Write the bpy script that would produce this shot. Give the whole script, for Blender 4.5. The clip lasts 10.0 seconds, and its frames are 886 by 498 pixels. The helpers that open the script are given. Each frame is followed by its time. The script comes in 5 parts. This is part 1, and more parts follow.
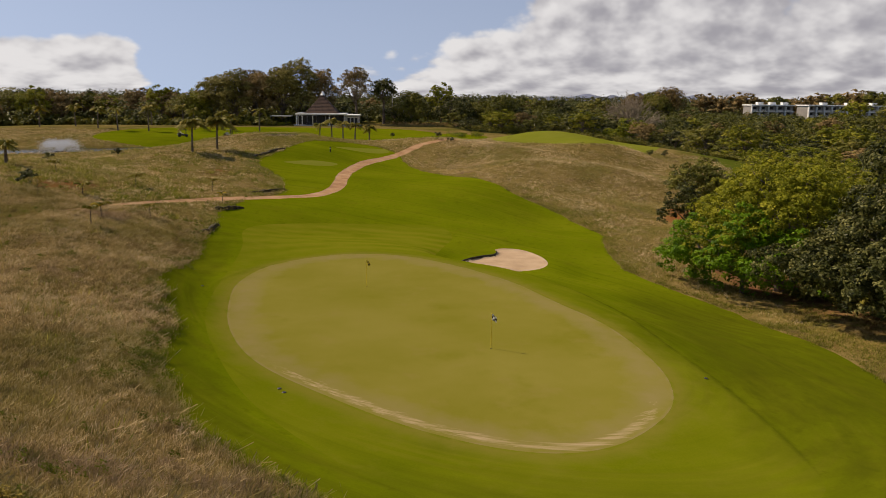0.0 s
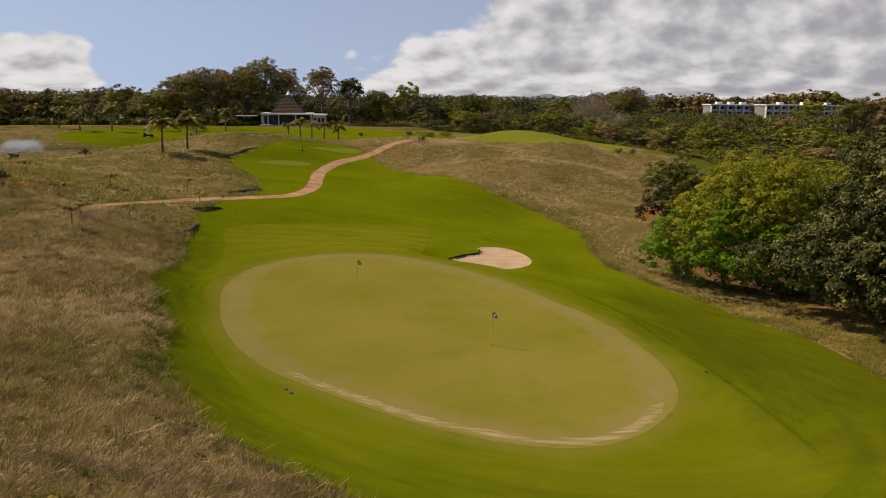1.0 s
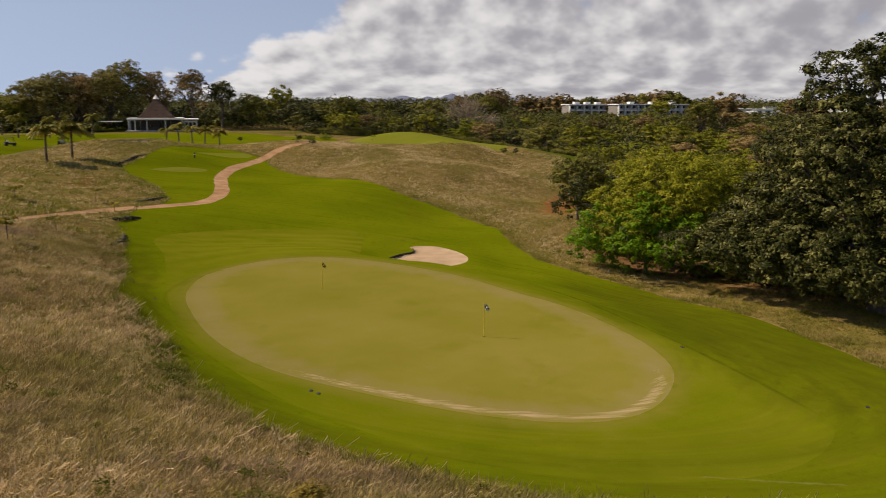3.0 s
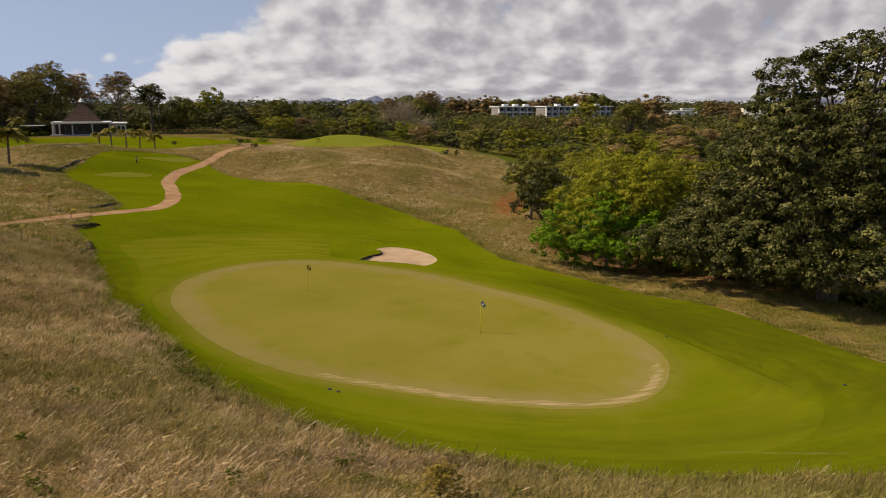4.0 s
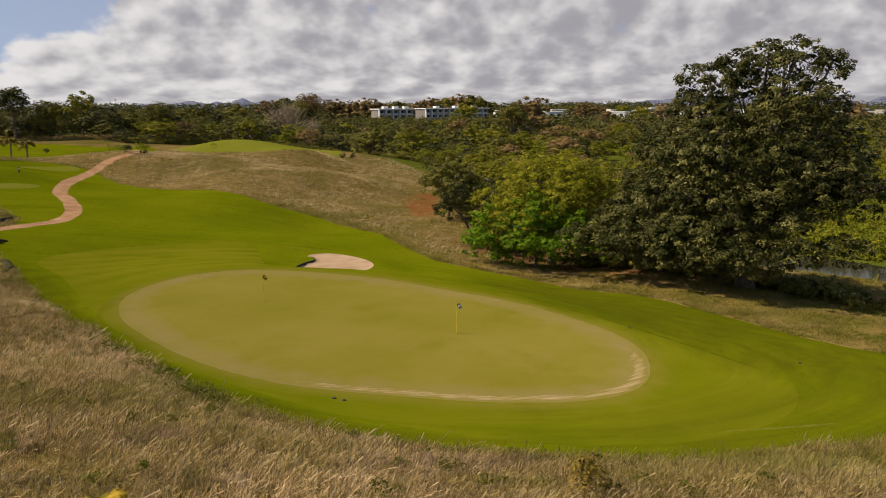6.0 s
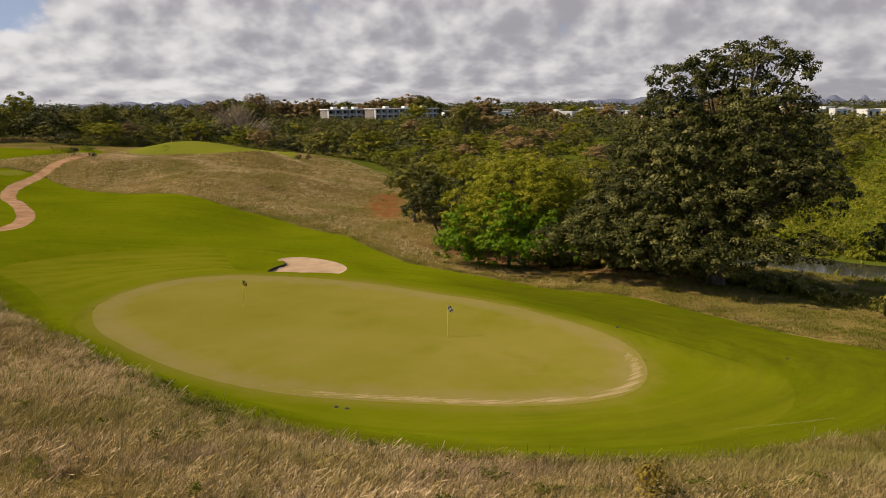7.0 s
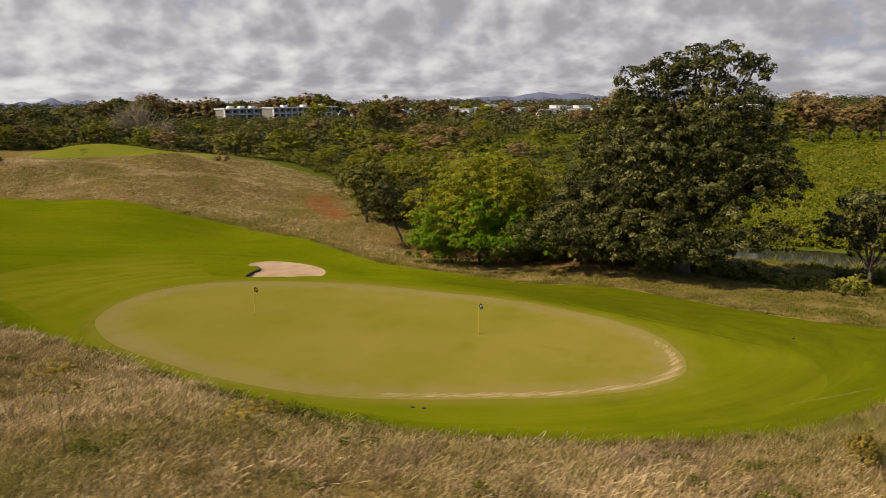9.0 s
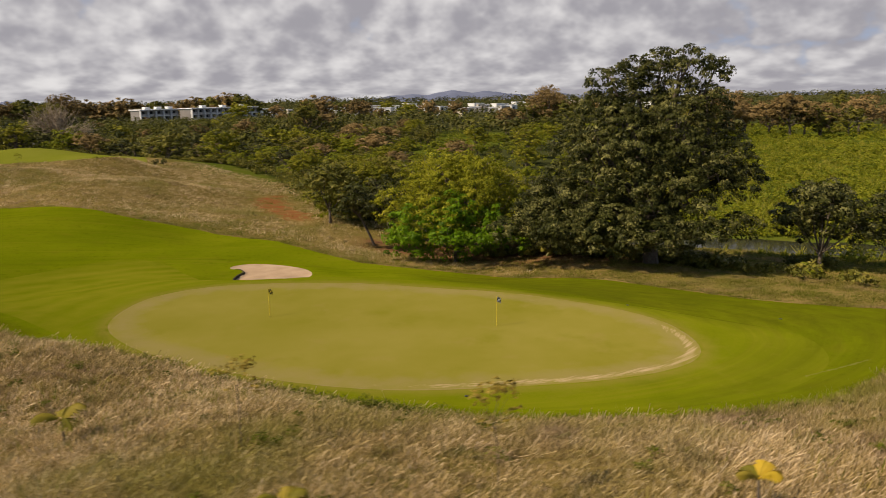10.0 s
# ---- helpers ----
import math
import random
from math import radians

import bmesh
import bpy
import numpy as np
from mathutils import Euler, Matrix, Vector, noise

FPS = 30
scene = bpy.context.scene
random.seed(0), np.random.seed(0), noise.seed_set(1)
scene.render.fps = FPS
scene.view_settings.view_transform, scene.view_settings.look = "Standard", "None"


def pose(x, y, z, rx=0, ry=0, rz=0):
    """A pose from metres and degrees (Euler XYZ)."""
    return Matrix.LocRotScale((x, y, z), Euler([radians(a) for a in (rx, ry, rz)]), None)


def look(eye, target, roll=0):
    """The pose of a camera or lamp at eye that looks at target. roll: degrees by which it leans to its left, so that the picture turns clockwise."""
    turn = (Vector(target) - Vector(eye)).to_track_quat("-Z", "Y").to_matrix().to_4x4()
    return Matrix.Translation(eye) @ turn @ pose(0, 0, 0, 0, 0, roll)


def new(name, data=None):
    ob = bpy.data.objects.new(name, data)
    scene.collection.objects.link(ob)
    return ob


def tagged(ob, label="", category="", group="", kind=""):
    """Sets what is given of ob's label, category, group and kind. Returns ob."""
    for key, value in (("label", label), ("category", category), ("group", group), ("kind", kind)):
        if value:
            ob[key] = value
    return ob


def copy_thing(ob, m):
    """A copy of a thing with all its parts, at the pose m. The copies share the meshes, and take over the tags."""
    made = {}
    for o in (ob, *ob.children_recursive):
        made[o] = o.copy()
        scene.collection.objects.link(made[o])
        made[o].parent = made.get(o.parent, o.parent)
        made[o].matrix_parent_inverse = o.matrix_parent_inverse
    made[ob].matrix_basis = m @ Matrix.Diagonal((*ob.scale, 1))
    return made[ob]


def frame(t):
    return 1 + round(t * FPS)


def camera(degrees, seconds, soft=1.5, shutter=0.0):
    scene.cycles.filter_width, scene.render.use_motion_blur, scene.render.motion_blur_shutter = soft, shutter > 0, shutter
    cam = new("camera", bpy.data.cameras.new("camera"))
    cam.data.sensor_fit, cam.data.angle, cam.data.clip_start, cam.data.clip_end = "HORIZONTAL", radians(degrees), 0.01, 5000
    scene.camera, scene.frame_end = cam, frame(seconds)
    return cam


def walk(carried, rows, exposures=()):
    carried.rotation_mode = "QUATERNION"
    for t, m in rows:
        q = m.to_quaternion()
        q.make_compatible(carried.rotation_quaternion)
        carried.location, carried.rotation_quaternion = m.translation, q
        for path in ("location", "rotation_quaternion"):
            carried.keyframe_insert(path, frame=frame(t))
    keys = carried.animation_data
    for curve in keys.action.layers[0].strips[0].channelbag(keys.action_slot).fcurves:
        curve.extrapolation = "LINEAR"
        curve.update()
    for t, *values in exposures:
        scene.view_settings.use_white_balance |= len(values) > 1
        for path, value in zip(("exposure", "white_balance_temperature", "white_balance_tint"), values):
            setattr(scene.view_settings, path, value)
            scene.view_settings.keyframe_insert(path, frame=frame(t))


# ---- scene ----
cam = camera(60.0, 10.0, soft=0.6, shutter=0.5)
PATH = [
    (0, (-2.408, -43.577, 14.711), (-2.431, -41.616, 14.318), 0.7),
    (0.5, (-3.342, -43.51, 14.646), (-3.317, -41.549, 14.253), 0.6),
    (1, (-4.633, -43.567, 14.573), (-4.558, -41.607, 14.181), 0.7),
    (1.5, (-6.242, -43.646, 14.525), (-6.109, -41.689, 14.135), 0.7),
    (2, (-8.15, -43.797, 14.508), (-7.938, -41.847, 14.119), 0.5),
    (2.5, (-10.382, -44.083, 14.531), (-10.067, -42.146, 14.144), 0.4),
    (3, (-12.641, -44.327, 14.577), (-12.209, -42.413, 14.193), 0.2),
    (4.5, (-19.45, -44.649, 14.801), (-18.759, -42.811, 14.424), 0.1),
    (5, (-21.123, -44.301, 14.874), (-20.36, -42.491, 14.497), 0.0),
    (5.5, (-22.39, -43.562, 14.916), (-21.546, -41.788, 14.541), -0.1),
    (7, (-25.688, -40.827, 15.046), (-24.652, -39.158, 14.672), -0.3),
    (7.5, (-26.851, -39.941, 15.076), (-25.762, -38.306, 14.701), -0.3),
    (8, (-28.621, -38.977, 15.165), (-27.479, -37.379, 14.788), -0.4),
    (8.5, (-30.906, -37.782, 15.278), (-29.715, -36.221, 14.898), -0.5),
    (9, (-33.564, -36.197, 15.404), (-32.298, -34.696, 15.022), -0.6),
    (9.5, (-36.583, -34.604, 15.574), (-35.234, -33.179, 15.188), -0.8),
    (10, (-40.097, -32.962, 15.853), (-38.674, -31.612, 15.464), -1.0),
]
EXPOSURE = 0.25
SUN_STRENGTH, SKY_STRENGTH = 4.5, 0.09
CLOUD_DARK, CLOUD_LIGHT = (0.3, 0.288, 0.314, 1), (0.65, 0.628, 0.622, 1)
CLOUD_SCALE, CLOUD_SEED, CLOUD_COVER = 9.0, 3.0, 0.30
CLOUD_LIGHT_STEP = (-0.020, 0.006, 0.022)
walk(cam, [(t, look(eye, target, roll)) for t, eye, target, roll in PATH], exposures=[(0.0, EXPOSURE)])

# ---- world and sun ----
SUN_EL, SUN_AZ = radians(44), radians(-66)
world = bpy.data.worlds.new("sky")
scene.world = world
world.use_nodes = True


def build_sky(tree):
    """Blue sky with a bank of broken cumulus that thins towards the west."""
    nodes, links = tree.nodes, tree.links
    nodes.clear()
    out, back = nodes.new("ShaderNodeOutputWorld"), nodes.new("ShaderNodeBackground")
    links.new(back.outputs[0], out.inputs[0])
    sky = nodes.new("ShaderNodeTexSky")
    sky.sky_type, sky.sun_disc, sky.sun_elevation, sky.sun_rotation = "NISHITA", False, SUN_EL, SUN_AZ
    sky.air_density, sky.dust_density, sky.ozone_density = 1.0, 0.6, 1.0
    coord = nodes.new("ShaderNodeTexCoord")
    raised = nodes.new("ShaderNodeVectorMath")
    raised.operation, raised.inputs[1].default_value = "ADD", (0, 0, 0.32)
    links.new(coord.outputs["Generated"], raised.inputs[0])
    links.new(raised.outputs[0], sky.inputs["Vector"])
    split = nodes.new("ShaderNodeSeparateXYZ")
    links.new(coord.outputs["Generated"], split.inputs[0])

    def m(op, a, b=None, c=None, clamp=False):
        n = nodes.new("ShaderNodeMath")
        n.operation, n.use_clamp = op, clamp
        for k, v in enumerate((a, b, c)):
            if v is None:
                continue
            if isinstance(v, (int, float)):
                n.inputs[k].default_value = v
            else:
                links.new(v, n.inputs[k])
        return n.outputs[0]

    x, y, z = split.outputs
    up = m("MAXIMUM", z, 0.0)
    rise = m("MULTIPLY_ADD", m("SQRT", m("ADD", up, 0.004)), 0.85, CLOUD_SEED)
    place = nodes.new("ShaderNodeCombineXYZ")
    for k, v in enumerate((x, y, rise)):
        links.new(v, place.inputs[k])
    sunward = nodes.new("ShaderNodeVectorMath")
    sunward.operation, sunward.inputs[1].default_value = "ADD", CLOUD_LIGHT_STEP
    links.new(place.outputs[0], sunward.inputs[0])

    def puffs(spot, scale, detail, roughness=0.5, warp=0.15):
        tex = nodes.new("ShaderNodeTexNoise")
        tex.inputs["Scale"].default_value, tex.inputs["Detail"].default_value = scale, detail
        tex.inputs["Roughness"].default_value, tex.inputs["Distortion"].default_value = roughness, warp
        links.new(spot.outputs[0], tex.inputs["Vector"])
        return tex.outputs["Fac"]

    def between(v, a, b, lo=0.0, hi=1.0):
        n = nodes.new("ShaderNodeMapRange")
        n.interpolation_type = "SMOOTHSTEP"
        for k, val in zip(("From Min", "From Max", "To Min", "To Max"), (a, b, lo, hi)):
            n.inputs[k].default_value = val
        links.new(v, n.inputs["Value"])
        return n.outputs[0]

    def billow(spot):
        """Rounded heads of cumulus, in four sizes."""
        cell = nodes.new("ShaderNodeTexVoronoi")
        cell.feature = "SMOOTH_F1"
        cell.inputs["Scale"].default_value, cell.inputs["Detail"].default_value = CLOUD_SCALE * 1.7, 3.0
        cell.inputs["Roughness"].default_value, cell.inputs["Smoothness"].default_value = 0.5, 0.45
        links.new(spot.outputs[0], cell.inputs["Vector"])
        return m("SUBTRACT", 1.0, cell.outputs["Distance"])

    here, above = puffs(place, CLOUD_SCALE, 9.0), puffs(sunward, CLOUD_SCALE, 9.0)
    heads, over = billow(place), billow(sunward)
    broad = puffs(place, CLOUD_SCALE * 0.33, 3.0)
    bank = m("MULTIPLY", m("ADD", m("MULTIPLY_ADD", up, -1.7, x), 0.17), 1.5)
    bank = m("SUBTRACT", m("MINIMUM", m("MAXIMUM", bank, -0.16), CLOUD_COVER), between(x, 0.84, 1.0, 0.0, 0.13))
    west = m("MULTIPLY", m("MULTIPLY", between(x, -0.33, -0.40), between(up, 0.085, 0.045)), 0.42)
    haze = m("MULTIPLY", m("SUBTRACT", 0.03, up, clamp=True), 3.0)
    body = m("ADD", m("MULTIPLY_ADD", broad, 0.26, 0.085), m("ADD", m("MULTIPLY", heads, 0.22), m("MULTIPLY", here, 0.42)))
    cover = m("ADD", m("ADD", m("ADD", body, bank), haze), west)
    mask = between(cover, 0.50, 0.60)
    relief = m("ADD", m("MULTIPLY", m("SUBTRACT", here, above), 0.7), m("MULTIPLY", m("SUBTRACT", heads, over), 1.0))
    relief = m("ADD", relief, m("MULTIPLY", m("SUBTRACT", here, 0.5), 0.4))
    thick = m("MULTIPLY_ADD", m("SUBTRACT", cover, 0.62), -0.35, m("MULTIPLY_ADD", m("SQRT", m("MAXIMUM", x, 0.0)), -0.46, 0.1))
    shade = between(m("ADD", relief, thick), -0.8, 0.48)
    tone = nodes.new("ShaderNodeValToRGB")
    tone.color_ramp.elements[0].color, tone.color_ramp.elements[1].color = CLOUD_DARK, CLOUD_LIGHT
    links.new(shade, tone.inputs[0])
    blue = nodes.new("ShaderNodeVectorMath")
    blue.operation, blue.inputs["Scale"].default_value = "SCALE", SKY_STRENGTH
    links.new(sky.outputs[0], blue.inputs[0])
    veil = nodes.new("ShaderNodeMix")
    veil.data_type = "RGBA"
    links.new(between(up, 0.5, 0.0, 0.0, 0.4), veil.inputs["Factor"])
    links.new(blue.outputs[0], veil.inputs["A"])
    veil.inputs["B"].default_value = (0.55, 0.565, 0.65, 1)
    mix = nodes.new("ShaderNodeMix")
    mix.data_type = "RGBA"
    links.new(mask, mix.inputs["Factor"])
    links.new(veil.outputs["Result"], mix.inputs["A"])
    links.new(tone.outputs[0], mix.inputs["B"])
    links.new(mix.outputs["Result"], back.inputs["Color"])


build_sky(world.node_tree)
sun_data = bpy.data.lights.new("sun", "SUN")
sun_data.energy, sun_data.angle, sun_data.color = SUN_STRENGTH, radians(0.6), (1.0, 0.815, 0.6)
sun = new("sun", sun_data)
sun.matrix_world = look((0, 0, 0), (-math.sin(SUN_AZ) * math.cos(SUN_EL), -math.cos(SUN_AZ) * math.cos(SUN_EL), -math.sin(SUN_EL)))

# ---- materials ----


def material(name, colours, scale=4.0, fine=40.0, rough=0.9, bump=0.3, attr=None, leaf=0.0, metal=0.0, spread=(0.35, 0.65), fine_mix=0.35, layers=(), per=None, spec=0.3, dist=0.05, patches=(), rings=(), velvet=0.0):
    """A worn natural surface: colours blended by a broad and a fine noise. layers: (attribute, colour, sharpness, noise scale)
    lay another ground cover where the attribute is high. patches: (colour, scale, low, high, amount) blotches; rings: the same,
    drawn out along the mowing round the putting green. per: 'object' or 'island' varies the brightness piece by piece."""
    mat = bpy.data.materials.new(name)
    mat.use_nodes = True
    nodes, links = mat.node_tree.nodes, mat.node_tree.links
    bsdf = nodes["Principled BSDF"]
    bsdf.inputs["Roughness"].default_value, bsdf.inputs["Metallic"].default_value = rough, metal
    bsdf.inputs["Specular IOR Level"].default_value, bsdf.inputs["Diffuse Roughness"].default_value = spec, velvet
    coord = nodes.new("ShaderNodeTexCoord")
    where = coord.outputs["Object"]

    def noise_at(s, detail=4.0, roughness=0.55):
        n = nodes.new("ShaderNodeTexNoise")
        n.inputs["Scale"].default_value, n.inputs["Detail"].default_value, n.inputs["Roughness"].default_value = s, detail, roughness
        links.new(where, n.inputs["Vector"])
        return n.outputs["Fac"]

    broad, small = noise_at(scale), noise_at(fine, 3.0)
    blend = nodes.new("ShaderNodeMix")
    blend.inputs["Factor"].default_value = fine_mix
    links.new(broad, blend.inputs["A"])
    links.new(small, blend.inputs["B"])
    value = blend.outputs["Result"]
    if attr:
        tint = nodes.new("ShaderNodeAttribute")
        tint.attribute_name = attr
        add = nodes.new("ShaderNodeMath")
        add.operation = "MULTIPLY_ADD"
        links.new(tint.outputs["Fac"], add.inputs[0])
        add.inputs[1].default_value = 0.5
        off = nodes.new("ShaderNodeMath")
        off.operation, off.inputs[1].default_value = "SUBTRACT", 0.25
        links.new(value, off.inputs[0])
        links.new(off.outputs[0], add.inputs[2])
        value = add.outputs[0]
    if per:
        rnd = nodes.new("ShaderNodeObjectInfo").outputs["Random"] if per == "object" else nodes.new("ShaderNodeNewGeometry").outputs["Random Per Island"]
        add = nodes.new("ShaderNodeMath")
        add.operation, add.inputs[1].default_value = "MULTIPLY_ADD", 0.3
        links.new(rnd, add.inputs[0])
        off = nodes.new("ShaderNodeMath")
        off.operation, off.inputs[1].default_value = "SUBTRACT", 0.15
        links.new(value, off.inputs[0])
        links.new(off.outputs[0], add.inputs[2])
        value = add.outputs[0]
    ramp = nodes.new("ShaderNodeValToRGB")
    stops = ramp.color_ramp.elements
    while len(stops) < len(colours):
        stops.new(0.5)
    for k, c in enumerate(colours):
        stops[k].position = spread[0] + (spread[1] - spread[0]) * k / max(1, len(colours) - 1)
        stops[k].color = (*c, 1)
    links.new(value, ramp.inputs[0])
    colour = ramp.outputs[0]
    def wrap(v, drift=0.07):
        """Metres out from the middle of the putting green's oval, with a slow drift along it."""
        turn = nodes.new("ShaderNodeMapping")
        turn.vector_type = "TEXTURE"
        turn.inputs["Location"].default_value, turn.inputs["Rotation"].default_value, turn.inputs["Scale"].default_value = (-5, 6.5, 0), (0, 0, radians(-51)), (1.5, 0.86, 100)
        links.new(v, turn.inputs["Vector"])
        far_ = nodes.new("ShaderNodeVectorMath")
        far_.operation = "LENGTH"
        links.new(turn.outputs[0], far_.inputs[0])
        flat = nodes.new("ShaderNodeVectorMath")
        flat.operation, flat.inputs[1].default_value = "MULTIPLY", (0, drift, drift)
        links.new(v, flat.inputs[0])
        out_ = nodes.new("ShaderNodeCombineXYZ")
        links.new(far_.outputs["Value"], out_.inputs[0])
        both_ = nodes.new("ShaderNodeVectorMath")
        both_.operation = "ADD"
        links.new(flat.outputs[0], both_.inputs[0])
        links.new(out_.outputs[0], both_.inputs[1])
        return both_.outputs[0]

    for kind_, group_ in (("patch", patches), ("ring", rings)):
        for k, (other, s, lo, hi, amount) in enumerate(group_):
            spot_ = nodes.new("ShaderNodeTexNoise")
            spot_.noise_dimensions = "4D"
            spot_.inputs["W"].default_value = 3.7 * (k + 1)
            spot_.inputs["Scale"].default_value, spot_.inputs["Detail"].default_value, spot_.inputs["Roughness"].default_value = s, 5.0, 0.6
            links.new(where if kind_ == "patch" else wrap(where), spot_.inputs["Vector"])
            step = nodes.new("ShaderNodeMapRange")
            step.interpolation_type = "SMOOTHSTEP"
            step.inputs["From Min"].default_value, step.inputs["From Max"].default_value, step.inputs["To Max"].default_value = lo, hi, amount
            links.new(spot_.outputs["Fac"], step.inputs["Value"])
            mixer = nodes.new("ShaderNodeMix")
            mixer.data_type = "RGBA"
            links.new(step.outputs[0], mixer.inputs["Factor"])
            links.new(colour, mixer.inputs["A"])
            mixer.inputs["B"].default_value = (*other, 1)
            colour = mixer.outputs["Result"]
    for name_, other, sharp, s in layers:
        mask = nodes.new("ShaderNodeAttribute")
        mask.attribute_name = name_
        ragged = noise_at(abs(s), 6.0, 0.65)
        if s < 0:
            links.new(wrap(where, 0.4), ragged.node.inputs["Vector"])
        total = nodes.new("ShaderNodeMath")
        total.operation = "ADD"
        links.new(mask.outputs["Fac"], total.inputs[0])
        links.new(ragged, total.inputs[1])
        step = nodes.new("ShaderNodeMapRange")
        step.inputs["From Min"].default_value, step.inputs["From Max"].default_value = 1.0 - sharp, 1.0 + sharp
        links.new(total.outputs[0], step.inputs["Value"])
        mixer = nodes.new("ShaderNodeMix")
        mixer.data_type = "RGBA"
        links.new(step.outputs[0], mixer.inputs["Factor"])
        links.new(colour, mixer.inputs["A"])
        mixer.inputs["B"].default_value = (*other, 1)
        colour = mixer.outputs["Result"]
    links.new(colour, bsdf.inputs["Base Color"])
    if bump:
        b = nodes.new("ShaderNodeBump")
        b.inputs["Strength"].default_value, b.inputs["Distance"].default_value = bump, dist
        links.new(small, b.inputs["Height"])
        links.new(b.outputs[0], bsdf.inputs["Normal"])
    if leaf:
        thin = nodes.new("ShaderNodeBsdfTranslucent")
        links.new(colour, thin.inputs["Color"])
        both = nodes.new("ShaderNodeMixShader")
        both.inputs[0].default_value = leaf
        links.new(bsdf.outputs[0], both.inputs[1])
        links.new(thin.outputs[0], both.inputs[2])
        links.new(both.outputs[0], nodes["Material Output"].inputs["Surface"])
    return mat


M = {}
M["rough"] = material("rough_ground", [(0.1, 0.082, 0.018), (0.2, 0.148, 0.045), (0.28, 0.2, 0.078)], 0.16, 3.0, spec=0.0, velvet=0.42, bump=0.8, fine_mix=0.5, dist=0.15,
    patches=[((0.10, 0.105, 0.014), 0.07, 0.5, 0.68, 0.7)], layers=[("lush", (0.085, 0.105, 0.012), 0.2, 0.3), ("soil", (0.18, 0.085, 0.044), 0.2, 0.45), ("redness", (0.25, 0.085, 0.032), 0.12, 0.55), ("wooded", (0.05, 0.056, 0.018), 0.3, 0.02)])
TURF_RINGS = [((0.055, 0.072, 0.002), 0.8, 0.5, 0.75, 0.5), ((0.18, 0.172, 0.012), 1.5, 0.5, 0.72, 0.45)]
M["fairway"] = material("mown_fairway", [(0.101, 0.130, 0.0022), (0.140, 0.168, 0.0028), (0.170, 0.186, 0.0056)], 0.09, 9.0, spec=0.0, velvet=0.42, bump=0.15, fine_mix=0.3, spread=(0.3, 0.7),
    patches=[((0.075, 0.09, 0.002), 1.6, 0.53, 0.68, 0.4), ((0.06, 0.082, 0.0015), 0.045, 0.48, 0.66, 0.4), ((0.15, 0.14, 0.008), 0.35, 0.52, 0.7, 0.35)], rings=TURF_RINGS, layers=[("coarse", (0.07, 0.076, 0.004), 0.4, -0.9), ("crease_shade", (0.05, 0.062, 0.003), 0.3, 0.8), ("scuff", (0.24, 0.22, 0.07), 0.3, 1.0)])
M["apron"] = material("mown_apron", [(0.112, 0.139, 0.0028), (0.146, 0.164, 0.0045), (0.174, 0.185, 0.0090)], 0.13, 10.0, spec=0.0, velvet=0.42, bump=0.12, fine_mix=0.25, spread=(0.3, 0.7),
    patches=[((0.07, 0.09, 0.0015), 0.06, 0.5, 0.68, 0.5)], rings=TURF_RINGS, layers=[("coarse", (0.075, 0.085, 0.004), 0.4, -0.9), ("dry", (0.195, 0.172, 0.024), 0.45, 0.8), ("stripe", (0.195, 0.19, 0.012), 0.5, 0.2), ("crease_shade", (0.05, 0.062, 0.003), 0.3, 0.8), ("scuff", (0.24, 0.22, 0.07), 0.3, 1.0)])
M["green"] = material("putting_turf", [(0.1930, 0.1790, 0.0178), (0.2240, 0.1990, 0.0296), (0.2550, 0.2200, 0.0429)], 0.12, 12.0, spec=0.0, velvet=0.42, bump=0.05, fine_mix=0.2, spread=(0.3, 0.7),
    patches=[((0.1700, 0.1650, 0.0087), 0.16, 0.5, 0.72, 0.8), ((0.25, 0.2, 0.05), 0.5, 0.55, 0.75, 0.5)], layers=[("dry", (0.265, 0.21, 0.085), 0.35, 0.5), ("wear", (0.49, 0.365, 0.215), 0.16, -4.6)])
M["far_green"] = material("far_putting_turf", [(0.168, 0.185, 0.0157), (0.207, 0.211, 0.0280)], 0.12, 12.0, spec=0.0, velvet=0.42, bump=0.05)
M["sand"] = material("bunker_sand", [(0.35, 0.24, 0.14), (0.42, 0.295, 0.175), (0.48, 0.345, 0.215)], 0.6, 14.0, bump=0.25)
M["path"] = material("laterite_path", [(0.24, 0.12, 0.05), (0.34, 0.19, 0.085), (0.42, 0.26, 0.14)], 0.5, 8.0, bump=0.3)
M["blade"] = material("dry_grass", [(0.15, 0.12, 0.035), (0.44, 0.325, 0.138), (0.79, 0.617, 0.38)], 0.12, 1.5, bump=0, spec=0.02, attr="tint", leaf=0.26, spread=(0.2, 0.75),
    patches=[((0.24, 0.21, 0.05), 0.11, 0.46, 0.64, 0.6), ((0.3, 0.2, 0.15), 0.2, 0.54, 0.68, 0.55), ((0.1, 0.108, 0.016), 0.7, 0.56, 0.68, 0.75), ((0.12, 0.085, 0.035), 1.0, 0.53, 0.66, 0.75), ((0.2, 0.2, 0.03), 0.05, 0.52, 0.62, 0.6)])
M["weed_leaf"] = material("weed_leaves", [(0.06, 0.078, 0.008), (0.13, 0.148, 0.015), (0.24, 0.23, 0.045)], 0.5, 3.0, bump=0, spec=0.1, attr="tint", leaf=0.3, spread=(0.2, 0.8))
